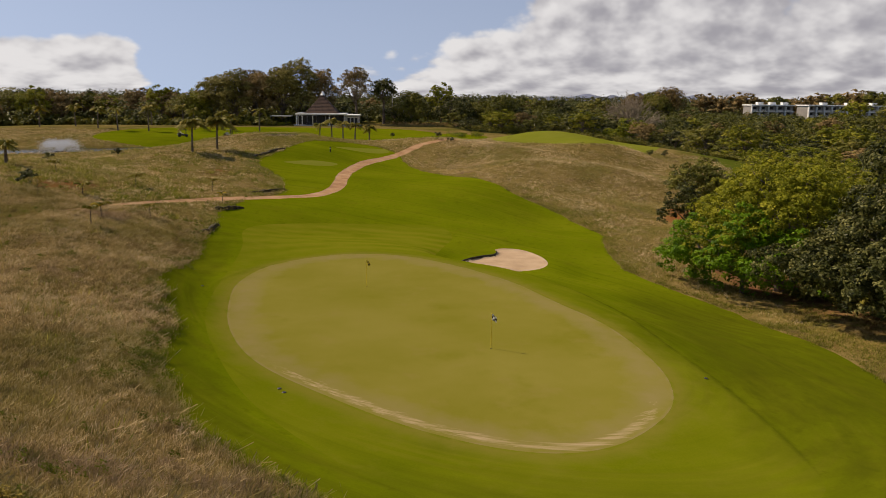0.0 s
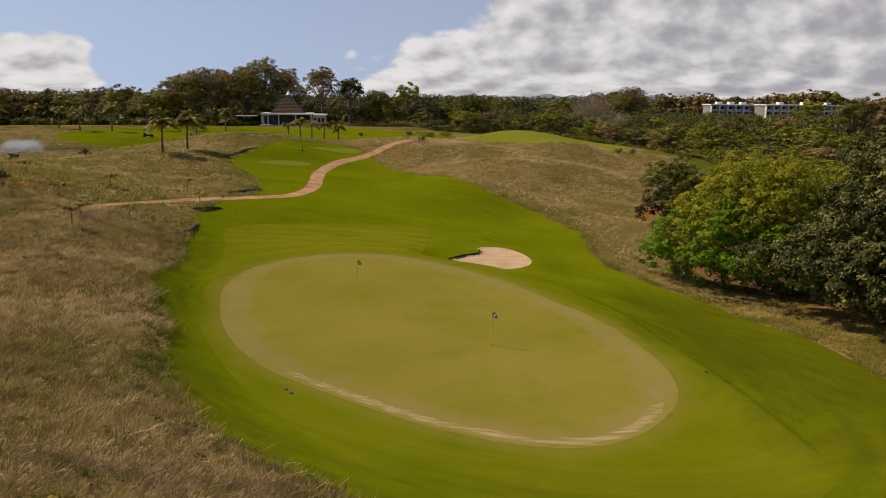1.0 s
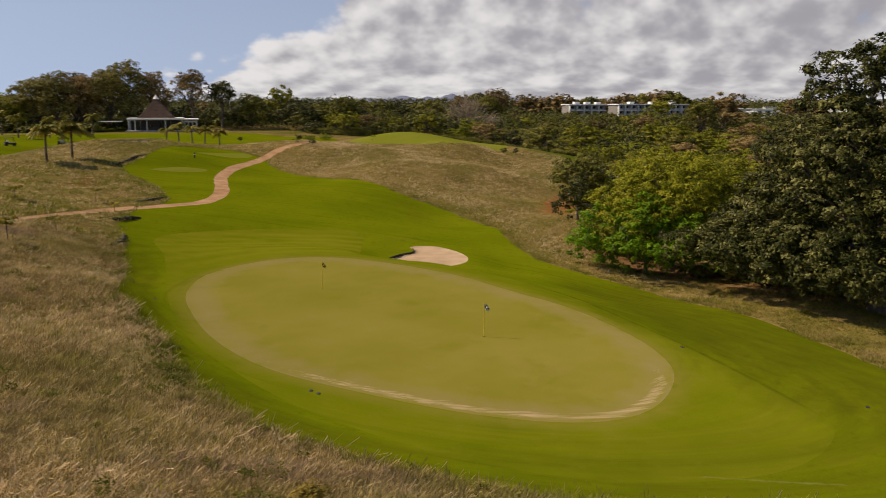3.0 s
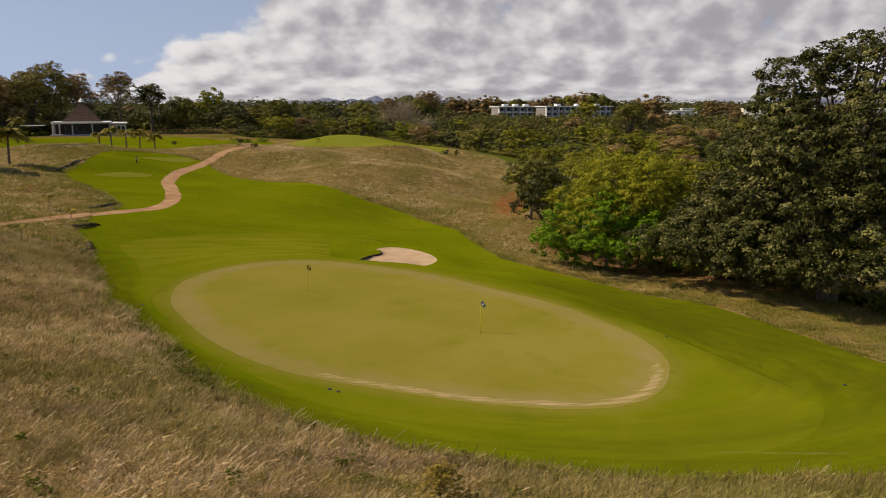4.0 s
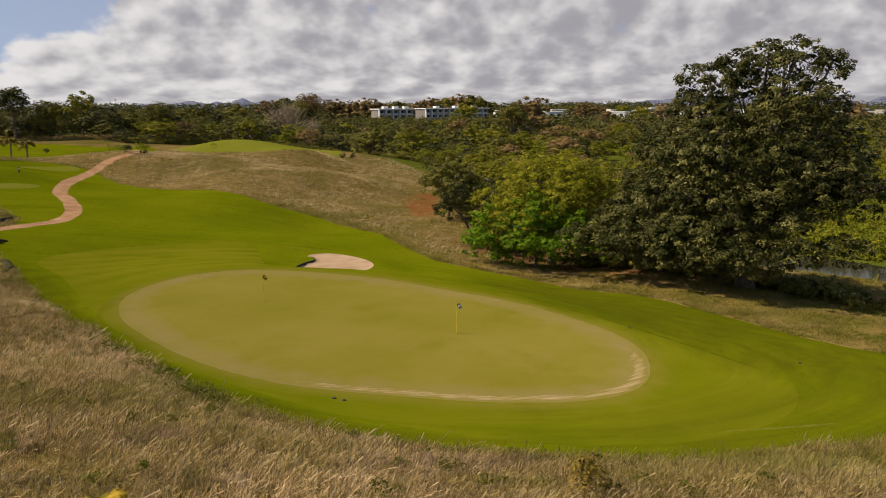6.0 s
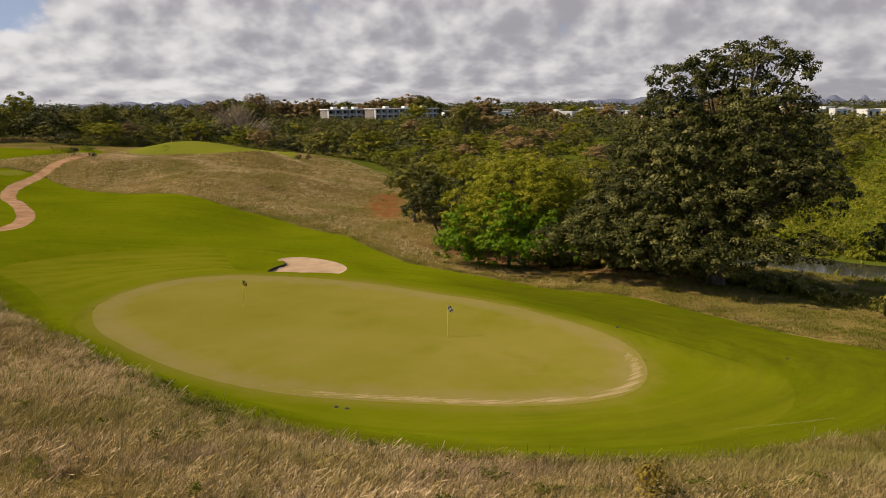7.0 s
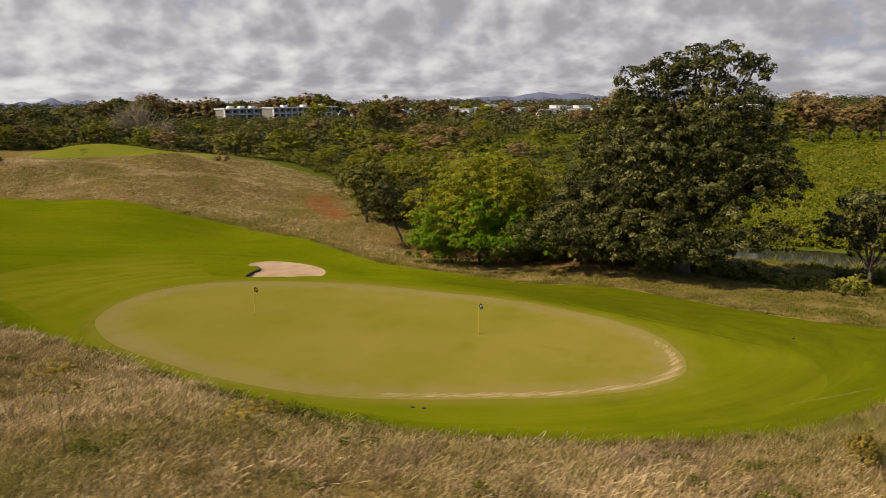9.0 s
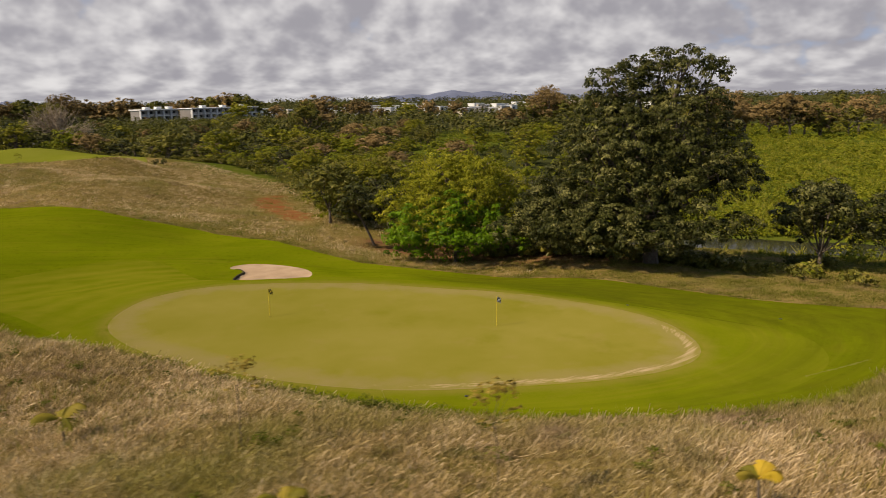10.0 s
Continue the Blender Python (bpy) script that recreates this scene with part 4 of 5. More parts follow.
# tall trees round the pavilion, and single tall ones
for k, (x, y, w, h, base, mat, cnt) in enumerate([(-89, 243, 9, 18.5, 2.0, "tall", 6500), (-82, 240, 8, 20.0, 2.0, "tall", 5500), (-74, 243, 8, 19.0, 2.0, "brown", 6000), (-66, 245, 8, 21.0, 2.0, "tall", 5500), (-95, 241, 6, 12.0, 1.5, "olive", 4000), (-78, 250, 7.5, 20.5, 2.5, "brown", 5200), (-69.5, 262, 6.5, 22, 3, "brown", 3600), (-61, 251, 9, 24.2, 2.5, "tall", 6500), (-53, 256, 7, 20.5, 2.5, "brown", 4800), (-39, 245, 7, 20.0, 8, "brown", 3000), (-28.5, 246, 5.5, 16.5, 7, "dark", 2600),
        (-18, 247, 6.5, 12, 2, "wood", 3600), (-101, 240, 7, 11.5, 2, "wood", 3200), (-118, 256, 6, 13, 5, "brown", 1800), (-167, 244, 8, 14.5, 3, "wood", 3600), (15, 250, 7.5, 12.5, 2, "wood", 3800), (140, 208, 6.5, 19, 6, "wood", 3600), (229, 160, 9, 20, 6, "brown", 4000), (108, 360, 9, 21, 7, "brown", 4200), (100, 355, 8, 17, 6, "wood", 3600)]):
    tree("tall_tree", x, y, "tall spreading tree with open dark branches", dome(np.random.default_rng(120 + k), w, h, base, 11, w * 0.36), mat, int(cnt * 2.4), 0.5, 140 + k, trunk=(0.5, base + 2), clump=16, spread=0.95, group="tall trees round the course")

# a broken line of taller trees before the buildings and along the horizon
skyline = np.random.default_rng(66)
far_kinds = [tree("tall_tree", 330 + 30 * k, 420 + 8 * k, "tall rounded tree standing above the far wood", dome(skyline, 7.5, 15, 3, 9, 2.9), mat, 1900, 1.15, 180 + k, trunk=(0.45, 4), clump=18, spread=1.2, group="tall trees round the course") for k, mat in enumerate(("wood", "brown", "olive"))]
for k in range(64):
    a, d = radians(-4 + 84 * (k + skyline.uniform(-0.4, 0.4)) / 64), skyline.uniform(300, 520)
    x, y = -15 + d * math.sin(a), -40 + d * math.cos(a)
    if 140 < x < 290 and 378 < y < 440 or 38 < math.degrees(a) < 64 and k % 3:
        continue
    s = skyline.uniform(0.55, 1.05) * (1.0 if d > 380 else 0.75)
    copy_thing(far_kinds[skyline.choice(3, p=[0.5, 0.35, 0.15])], pose(x, y, ground_z(x, y) - 0.3, 0, 0, skyline.uniform(0, 360)) @ Matrix.Diagonal((s * 1.1, s * 1.1, s, 1)))
for x, y, s in [(159, 462, 1.25), (168, 458, 1.15), (179, 454, 1.3), (188, 450, 1.15), (199, 445, 1.2), (209, 440, 1.1), (218, 436, 1.3), (228, 431, 1.35), (236, 426, 1.45), (244, 421, 1.45), (252, 417, 1.2), (264, 409, 0.9), (49, 490, 1.0), (64, 487, 0.9), (87, 483, 0.85), (117, 475, 1.2), (129, 472, 1.35), (140, 468, 1.2), (306, 379, 0.95), (335, 354, 0.9), (359, 331, 0.9), (162, 230, 1.25)]:
    copy_thing(far_kinds[skyline.choice(3, p=[0.45, 0.45, 0.1])], pose(x, y, ground_z(x, y) - 0.3, 0, 0, skyline.uniform(0, 360)) @ Matrix.Diagonal((s * 1.15, s * 1.15, s, 1)))
# bare tree at the edge of the wood
rng_ = np.random.default_rng(3)
bare = thing("bare_tree", 64, 250, "leafless grey tree with a rounded head of twigs", "tree")
paths = [limb(rng_, (0, 0, -0.3), (0, 0, 2.6), 0.45, 0.35, 0.02)]
for k in range(34):
    a, e = k * 2.4, rng_.uniform(0.25, 1.45)
    tip = np.array([12 * math.cos(a) * math.cos(e), 12 * math.sin(a) * math.cos(e), 2.4 + 11.5 * math.sin(e)])
    main = limb(rng_, (0, 0, 2.4), tip, 0.2, 0.05, 0.06)
    bough = [main] + [limb(rng_, main[rng_.integers(1, 5)][:3], tip + rng_.normal(0, 1.7, 3), 0.08, 0.04, 0.08, 3) for _ in range(14)]
    v, f = tubes(bough, 4)
    link_mesh("branch", v, f, M["twig"], bare)
v, f = tubes(paths, 6)
link_mesh("trunk", v, f, M["twig"], bare)


def scatter_leaves(name, label, category, spots_, size, per, mat, leafsize, seed):
    """Low bushes or far trees that nobody could count, as one mesh."""
    rng = np.random.default_rng(seed)
    parts = []
    for x, y, r, h in spots_:
        lumps = [(x + rng.normal(0, r * 0.45), y + rng.normal(0, r * 0.45), h * rng.uniform(0.45, 0.8), r * rng.uniform(0.45, 0.8), max(0.4, min(1.2, 0.5 * h / r))) for _ in range(4)]
        v, f, tone = leaf_mesh(rng, lumps, per, leafsize, clump=5, spread=r * 0.35)
        v[:, 2] = np.maximum(v[:, 2], 0.05)
        parts.append((v, np.clip(tone + rng.normal(0, 0.2), 0, 1)))
    v = np.concatenate([p[0] for p in parts])
    v[:, 2] += height(v[:, 0], v[:, 1])
    ob = link_mesh(name, v, np.arange(len(v)).reshape(-1, 4), M[mat], attrs={"tint": np.concatenate([p[1] for p in parts])})
    return tagged(ob, label, category, kind="stuff")


far, pale = [], []
rng_ = np.random.default_rng(31)
for _ in range(2700):
    a, d = radians(rng_.uniform(-36, 84)), 290 + 560 * rng_.random() ** 1.2
    x, y = -15 + d * math.sin(a), -40 + d * math.cos(a)
    if 150 < x < 262 and 385 < y < 425 or math.degrees(a) > 62 and d < 420:
        continue
    (pale if rng_.random() < 0.4 else far).append((x, y, rng_.uniform(4, 9), rng_.uniform(3.5, 8)))
for _ in range(1500):
    a, d = radians(rng_.uniform(-40, 94)), rng_.uniform(800, 1900)
    far.append((-15 + d * math.sin(a), -40 + d * math.cos(a), rng_.uniform(8, 18), rng_.uniform(4, 9) + 0.004 * (d - 800)))
for x, y in np.stack([rng_.uniform(-195, -62, 160), 234 + rng_.normal(0, 5, 160)], 1).tolist() + np.stack([rng_.uniform(-95, -18, 90), 252 + rng_.normal(0, 4, 90)], 1).tolist():
    pale.append((x, y, rng_.uniform(1.5, 3), rng_.uniform(1.5, 3.2)))
for _ in range(46):
    pale.append((rng_.uniform(150, 262), rng_.uniform(366, 388), rng_.uniform(3.5, 6), rng_.uniform(3.5, 6.5)))
scatter_leaves("far_woods", "distant belts of dark green woodland", "woods", far, 0, 70, "far", 1.6, 32)
scatter_leaves("far_scrub", "lighter green scrub between the far woods", "scrub", pale, 0, 70, "wood", 1.5, 40)
scatter_leaves("deep_wood", "dark green woodland behind the nearer trees", "woods", deep_wood, 0, 330, "wood", 0.8, 38)
rim_woods = []
for _ in range(620):
    a, d = radians(rng_.uniform(-40, 96)), rng_.uniform(1900, 3300)
    rim_woods.append((-15 + d * math.sin(a), -40 + d * math.cos(a), rng_.uniform(24, 42), rng_.uniform(7, 13)))
scatter_leaves("horizon_woods", "low dark woodland along the horizon", "woods", rim_woods, 0, 60, "far", 6.0, 41)
low = []
for _ in range(3600):
    x, y = rng_.uniform(58, 330), rng_.uniform(-70, 130)
    if (y < 0.42 * x + 18 or x > 180) and not inside(POND, np.array([x]), np.array([y]))[0]:
        low.append((x, y, rng_.uniform(1.0, 2.8), rng_.uniform(0.6, 2.3)))
for _ in range(420):
    x, y = rng_.uniform(120, 420), rng_.uniform(60, 330)
    low.append((x, y, rng_.uniform(1.5, 4.5), rng_.uniform(1.5, 4.5)))
scatter_leaves("scrub", "light green scrub and reeds on the low ground", "scrub", low, 0, 60, "scrub", 0.48, 33)
under = []
for _ in range(420):
    t = rng_.uniform(0, 1)
    k = rng_.integers(0, 5)
    a, b = ((30, 52), (52, 84), (66, 120), (74, 176), (40, 222))[k], ((52, 84), (66, 120), (74, 176), (40, 222), (0, 230))[k]
    under.append((a[0] + (b[0] - a[0]) * t + rng_.normal(1.5, 1.5), a[1] + (b[1] - a[1]) * t + rng_.normal(0, 2), rng_.uniform(1, 2.2), rng_.uniform(1, 2.6)))
for _ in range(150):
    x, y = rng_.uniform(33, 50), rng_.uniform(-14, 44)
    if x > 38 and (y > 15 or x < 41):
        under.append((x, y, rng_.uniform(0.8, 1.6), rng_.uniform(0.7, 1.9)))
for _ in range(34):
    t = rng_.uniform(0, 1)
    under.append((50.6 + 2.6 * t + rng_.normal(0, 0.5), -1.5 - 4.2 * t + rng_.normal(0, 0.4), rng_.uniform(0.6, 0.9), rng_.uniform(0.8, 1.2)))
# low bushes added under the canopy to deepen the shade on the ground
for _ in range(120):
    t = rng_.uniform(0, 1)
    under.append((28.5 + 12.5 * t + abs(rng_.normal(2.2, 1.6)), 25 - 26 * t + rng_.normal(1, 1.2), rng_.uniform(0.6, 1.1), rng_.uniform(0.5, 1.2)))
scatter_leaves("undergrowth", "dense dark undergrowth below the trees", "undergrowth", under, 0, 90, "wood", 0.5, 34)
reeds = []
shore = [(60, 29.5), (67.2, 21.5), (70.2, 13), (73.2, 5.4), (76, -1.6), (78.4, -11)]
for k in range(260):
    t = rng_.uniform(0, 4.99)
    a, b = shore[int(t)], shore[int(t) + 1]
    x, y, back = a[0] + (b[0] - a[0]) * (t % 1), a[1] + (b[1] - a[1]) * (t % 1), abs(rng_.normal(0, 2.6))
    reeds.append((x + 0.9 * back, y + 0.4 * back, rng_.uniform(0.8, 1.6), 0.35 if back < 1.6 else rng_.uniform(1.2, 3.2)))
scatter_leaves("reeds", "bright green floating weed and reeds along the pond", "reeds", reeds, 0, 60, "scrub", 0.45, 35)


# ---- pavilion and course furniture ----
def pavilion(x, y, turn):
    """Open-sided pavilion: shingled pyramid roof with a white cap, flat white eaves on posts, glazed walls and a side wing."""
    ob = thing("pavilion", x, y, "white pavilion with a tall dark shingled pyramid roof", "pavilion", turn=turn)
    part("plinth", boxed(-9.5, 13.6, -7, 7, -0.6, 0.25, bevel=0.05), "grey", ob)
    part("eaves", boxed(-9.0, 8.6, -7.2, 7.2, 3.75, 4.3, bevel=0.06), "white", ob)
    roof = bmesh.new()
    tiers = 13
    below = None
    for k in range(tiers):
        for t, lip in ((k / tiers, 0.12), ((k + 1) / tiers, 0.0)):
            w, z = 5.3 * (1 - t) ** 1.12 + 0.5 + lip, 4.35 + 6.3 * t
            ring = [roof.verts.new((sx * w, sy * w * 0.95, z)) for sx, sy in ((-1, -1), (1, -1), (1, 1), (-1, 1))]
            for i in range(4 if below else 0):
                roof.faces.new((below[i], below[(i + 1) % 4], ring[(i + 1) % 4], ring[i]))
            below = ring
    r = part("roof", roof, "shingle", ob)
    part("cap", lathe([(0.95, 10.5), (0.8, 10.75), (0.4, 11.4), (0.05, 12.1)], 4), "white", r, "white metal roof cap")
    for px_ in (-8.6, -6.6, -2.9, 2.9, 8.2):
        part("post", boxed(px_ - 0.13, px_ + 0.13, -7, -6.66, 0.25, 3.7, bevel=0.03), "white", ob)
    for px_ in (-8.6, 8.2):
        for py_ in (-2.3, 2.3, 6.8):
            part("post", boxed(px_ - 0.17, px_ + 0.17, py_ - 0.17, py_ + 0.17, 0.25, 3.7, bevel=0.03), "white", ob)
    part("back_wall", boxed(-8.4, 8.0, 4.5, 4.8, 0.25, 3.7), "grey", ob)
    for k in range(5):
        x0 = -7.9 + 3.2 * k
        w = part("window", boxed(x0, x0 + 2.6, -5.06, -4.94, 0.3, 3.2), "glass", ob)
        part("frame", box(box(boxed(x0 - 0.1, x0, -5.1, -4.9, 0.25, 3.3), x0 + 2.6, x0 + 2.7, -5.1, -4.9, 0.25, 3.3), x0 - 0.1, x0 + 2.7, -5.1, -4.9, 3.2, 3.35), "shingle", w)
    part("bar", boxed(-5, 4, -6.2, -5.6, 0.25, 1.3, bevel=0.04), "plastic", ob)
    wing = part("wing", boxed(8.7, 13.0, -5, 5, 0.25, 3.3, bevel=0.04), "grey", ob, "flat-roofed white side wing")
    part("wing_roof", boxed(8.7, 13.5, -5.6, 5.6, 3.5, 3.95, bevel=0.05), "white", wing)
    for k in range(3):
        part("window", boxed(9.1 + 1.3 * k, 10.0 + 1.3 * k, -5.06, -4.98, 1.0, 2.8), "glass", wing)
    for px_, py_ in ((-17.5, -5), (-17.5, 2), (-12.5, -5), (-12.5, 2)):
        part("pergola_post", boxed(px_ - 0.12, px_ + 0.12, py_ - 0.12, py_ + 0.12, 0, 3.0), "plastic", ob)
    part("pergola_top", boxed(-18, -11, -5.4, 2.4, 3.0, 3.25, bevel=0.04), "grey", ob)
    return ob


pavilion(-49.5, 236, 4)


def flagstick(x, y, cloth, turn, label, scale=1.0):
    ob = thing("flagstick", x, y, label, "flagstick", turn=turn, group="flagsticks on the greens")
    part("stick", lathe([(0.024, -0.05), (0.023, 1.1), (0.02, 2.15)], 8), "yellow_paint", ob)
    # flat black disc paints the shaded inside of the hole
    part("cup", lathe([(0.054, 0.004), (0.054, 0.012)], 14), "black", ob)
    bm_ = {k: bmesh.new() for k in cloth}
    n, m = 6, 6
    for i in range(n):
        for j in range(m):
            bm = bm_[cloth[(i // 2 + j // 2) % 2]]

            def at_(a, b):
                u, v = a / n, b / m
                return Vector((0.014 + 0.3 * u, 0.05 * math.sin(u * 7 + v * 2) * u, 2.12 - 0.36 * v - 0.16 * u * u))

            quad = [at_(i, j), at_(i + 1, j), at_(i + 1, j + 1), at_(i, j + 1)]
            bm.faces.new([bm.verts.new(q) for q in quad])
            bm.faces.new([bm.verts.new(q + Vector((0, 0.005, 0))) for q in quad[::-1]])
    first = None
    for k, bm in bm_.items():
        p = part("flag" if first is None else "flag_checks", bm, k, first or ob)
        first = first or p
    return ob


flagstick(0, 0, ("white", "black"), -32, "yellow flagstick with a black and white checked flag")
flagstick(-9.0, 14.45, ("yellow_paint", "black"), -32, "yellow flagstick with a black and yellow checked flag")
flagstick(29.4, 172, ("white", "black"), 10, "flagstick on the far raised green")
flagstick(18.5, 158, ("white", "black"), 60, "flagstick on the far raised green")

for x, y in ((-11.05, -6.95), (-10.7, -7.45), (16.2, -13.6), (-21.0, 11.8), (11.6, -3.6)):
    sp = thing("sprinkler_head", x, y, "small black sprinkler head set in the turf", "sprinkler", group="sprinkler heads")
    part("cover", lathe([(0.11, 0.0), (0.11, 0.03), (0.08, 0.045)], 10), "plastic", sp)

marker = thing("tee_post", -26.2, 105.5, "short dark marker post on the tee", "post")
part("post", lathe([(0.12, 0), (0.12, 0.85), (0.09, 1.0)], 8), "plastic", marker)
part("band", lathe([(0.125, 0.6), (0.125, 0.72)], 8), "white", marker)

for x, y in ((-26.5, 262), (-22.3, 262)):
    pole_ = thing("power_pole", x, y, "tall pale power pole among the trees", "pole", group="power poles")
    part("shaft", lathe([(0.22, -0.5), (0.2, 5), (0.14, 12.3)], 8), "pole", pole_)
    part("crossarm", boxed(-0.9, 0.9, -0.07, 0.07, 11.5, 11.65), "pole", pole_)


# ---- buildings beyond the wood ----
def apartment_block(x0, y0, x1, y1, z_top, storeys, bays):
    """A long flat-roofed block: one body, slabs, and a dark window with a balcony in each bay."""
    length, turn = math.hypot(x1 - x0, y1 - y0), math.degrees(math.atan2(y1 - y0, x1 - x0))
    ob = thing("apartment_building", x0, y0, "long white and grey flat-roofed apartment building", "building", z=z_top - 3.1 * storeys, turn=turn, group="apartment blocks")
    h = 3.1 * storeys
    part("wall", boxed(0, length, 0, 11, -4, h), "shade_grey", ob)
    part("roof", boxed(-0.6, length + 0.6, -1.5, 11.6, h, h + 0.6, bevel=0.04), "white", ob)
    step = length / bays
    for s in range(storeys):
        part("slab", boxed(-0.2, length + 0.2, -1.3, 0, s * 3.1 - 0.25, s * 3.1 + 0.1), "white", ob)
        for b in range(bays):
            a = b * step
            part("partition", boxed(a - 0.2, a + 0.35, -1.25, 0, s * 3.1 + 0.1, s * 3.1 + 2.85), "white", ob)
            w = part("window", boxed(a + 0.8, a + step * 0.62, -0.05, 0.05, s * 3.1 + 0.3, s * 3.1 + 2.5), "glass", ob)
            part("balcony", boxed(a + 0.5, a + step * 0.7, -1.3, -1.2, s * 3.1 + 0.1, s * 3.1 + 1.05), "grey", w)
    for k in range(3):
        a = length * (0.2 + 0.3 * k)
        part("roof_box", boxed(a, a + 3.2, 3, 6, h + 0.6, h + 2.0, bevel=0.05), "white", ob)
    return ob


apartment_block(166, 400.5, 190, 401.5, 11.0, 3, 5)
apartment_block(198, 400.5, 249, 408, 11.2, 3, 11)


def house(x, y, w, d, h, wall, turn, z):
    ob = thing("house", x, y, "pale low house of the distant town", "house", z=z, turn=turn, group="houses of the distant town")
    part("wall", boxed(-w / 2, w / 2, -d / 2, d / 2, -3, h), wall, ob)
    part("roof", boxed(-w / 2 - 0.3, w / 2 + 0.3, -d / 2 - 0.3, d / 2 + 0.3, h, h + 0.5, bevel=0.05), "white", ob)
    n = max(2, int(w / 5))
    for k in range(n):
        a = -w / 2 + w * (k + 0.3) / n
        part("window", boxed(a, a + w / n * 0.4, -d / 2 - 0.06, -d / 2 + 0.02, h * 0.35, h * 0.8), "glass", ob)


town = np.random.default_rng(51)
for px_, d in ((0.46, 760), (0.475, 640), (0.5, 700), (0.53, 800), (0.55, 720), (0.575, 640), (0.6, 760), (0.62, 700), (0.645, 820), (0.67, 700), (0.7, 640), (0.73, 780), (0.76, 720), (0.80, 760), (0.84, 700), (0.92, 640), (0.97, 600)):
    a = px_ * 1.0 + 0.12
    x, y = -35 + d * math.sin(a), -36 + d * math.cos(a)
    house(x, y, town.uniform(9, 16), town.uniform(7, 10), town.uniform(5.5, 7.5), "white" if town.random() < 0.6 else "cream", town.uniform(-50, 0), ground_z(x, y) + 2.9)
for k in range(46):
    a, d = radians(36 + 27 * (k + town.uniform(-0.4, 0.4)) / 46), town.uniform(560, 980)
    x, y = -35 + d * math.sin(a), -36 + d * math.cos(a)
    house(x, y, town.uniform(6, 12), town.uniform(6, 9), town.uniform(3.5, 6.0), ("white", "cream", "grey", "grey")[town.integers(4)], town.uniform(-60, 10), ground_z(x, y) + 3.4)
house(505, 668, 19, 10, 5, "cream", -30, ground_z(505, 668) + 2.5)
house(640, 552, 18, 10, 4.5, "white", -40, ground_z(640, 552) + 2.0)

# ---- mountains on the skyline ----
def ridge(name, a0, a1, peaks, dist, base, seed):
    """A long ridge in a haze-tinted colour: peaks are (bearing in degrees, height, half-width in degrees)."""
    rng = np.random.default_rng(seed)
    az = np.linspace(a0, a1, 160)
    top = np.full(az.shape, base, float)
    for a, h, w in peaks:
        top = np.maximum(top, base + h * np.exp(-np.abs((az - a) / w) ** 1.5))
    top = top + (np.interp(az, np.linspace(a0, a1, 45), rng.normal(0, 2.6, 45)) + rng.normal(0, 1.0, len(az))) * ramp01(base, base + 12, top)
    verts = []
    for d_, f in ((dist - 500, 0.0), (dist - 250, 0.55), (dist, 1.0), (dist + 300, 0.5), (dist + 500, -0.1)):
        wob = np.interp(az, np.linspace(a0, a1, 60), rng.normal(0, 0.05, 60))
        z = -6 + (top * 0.8 + 6) * max(f, 0) * (1 + wob * (f != 1.0))
        verts.append(np.stack([-20 + d_ * np.sin(np.radians(az)), -40 + d_ * np.cos(np.radians(az)), z], 1))
    verts = np.concatenate(verts)
    k = np.arange(159)
    faces = np.concatenate([np.stack([r * 160 + k, r * 160 + k + 1, (r + 1) * 160 + k + 1, (r + 1) * 160 + k], 1) for r in range(4)])
    return tagged(link_mesh(name, verts, faces, M["mountain"], smooth=True), "mountains on the skyline, tinted blue for haze", "mountain", kind="structure")


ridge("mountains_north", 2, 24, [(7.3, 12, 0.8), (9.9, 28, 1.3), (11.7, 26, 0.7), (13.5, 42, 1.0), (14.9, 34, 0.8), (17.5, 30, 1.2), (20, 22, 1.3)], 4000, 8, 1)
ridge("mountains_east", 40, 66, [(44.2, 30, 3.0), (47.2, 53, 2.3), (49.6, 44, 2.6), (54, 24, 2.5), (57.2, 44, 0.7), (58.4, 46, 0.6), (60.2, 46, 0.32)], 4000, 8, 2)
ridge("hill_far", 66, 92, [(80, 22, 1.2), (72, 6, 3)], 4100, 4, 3)


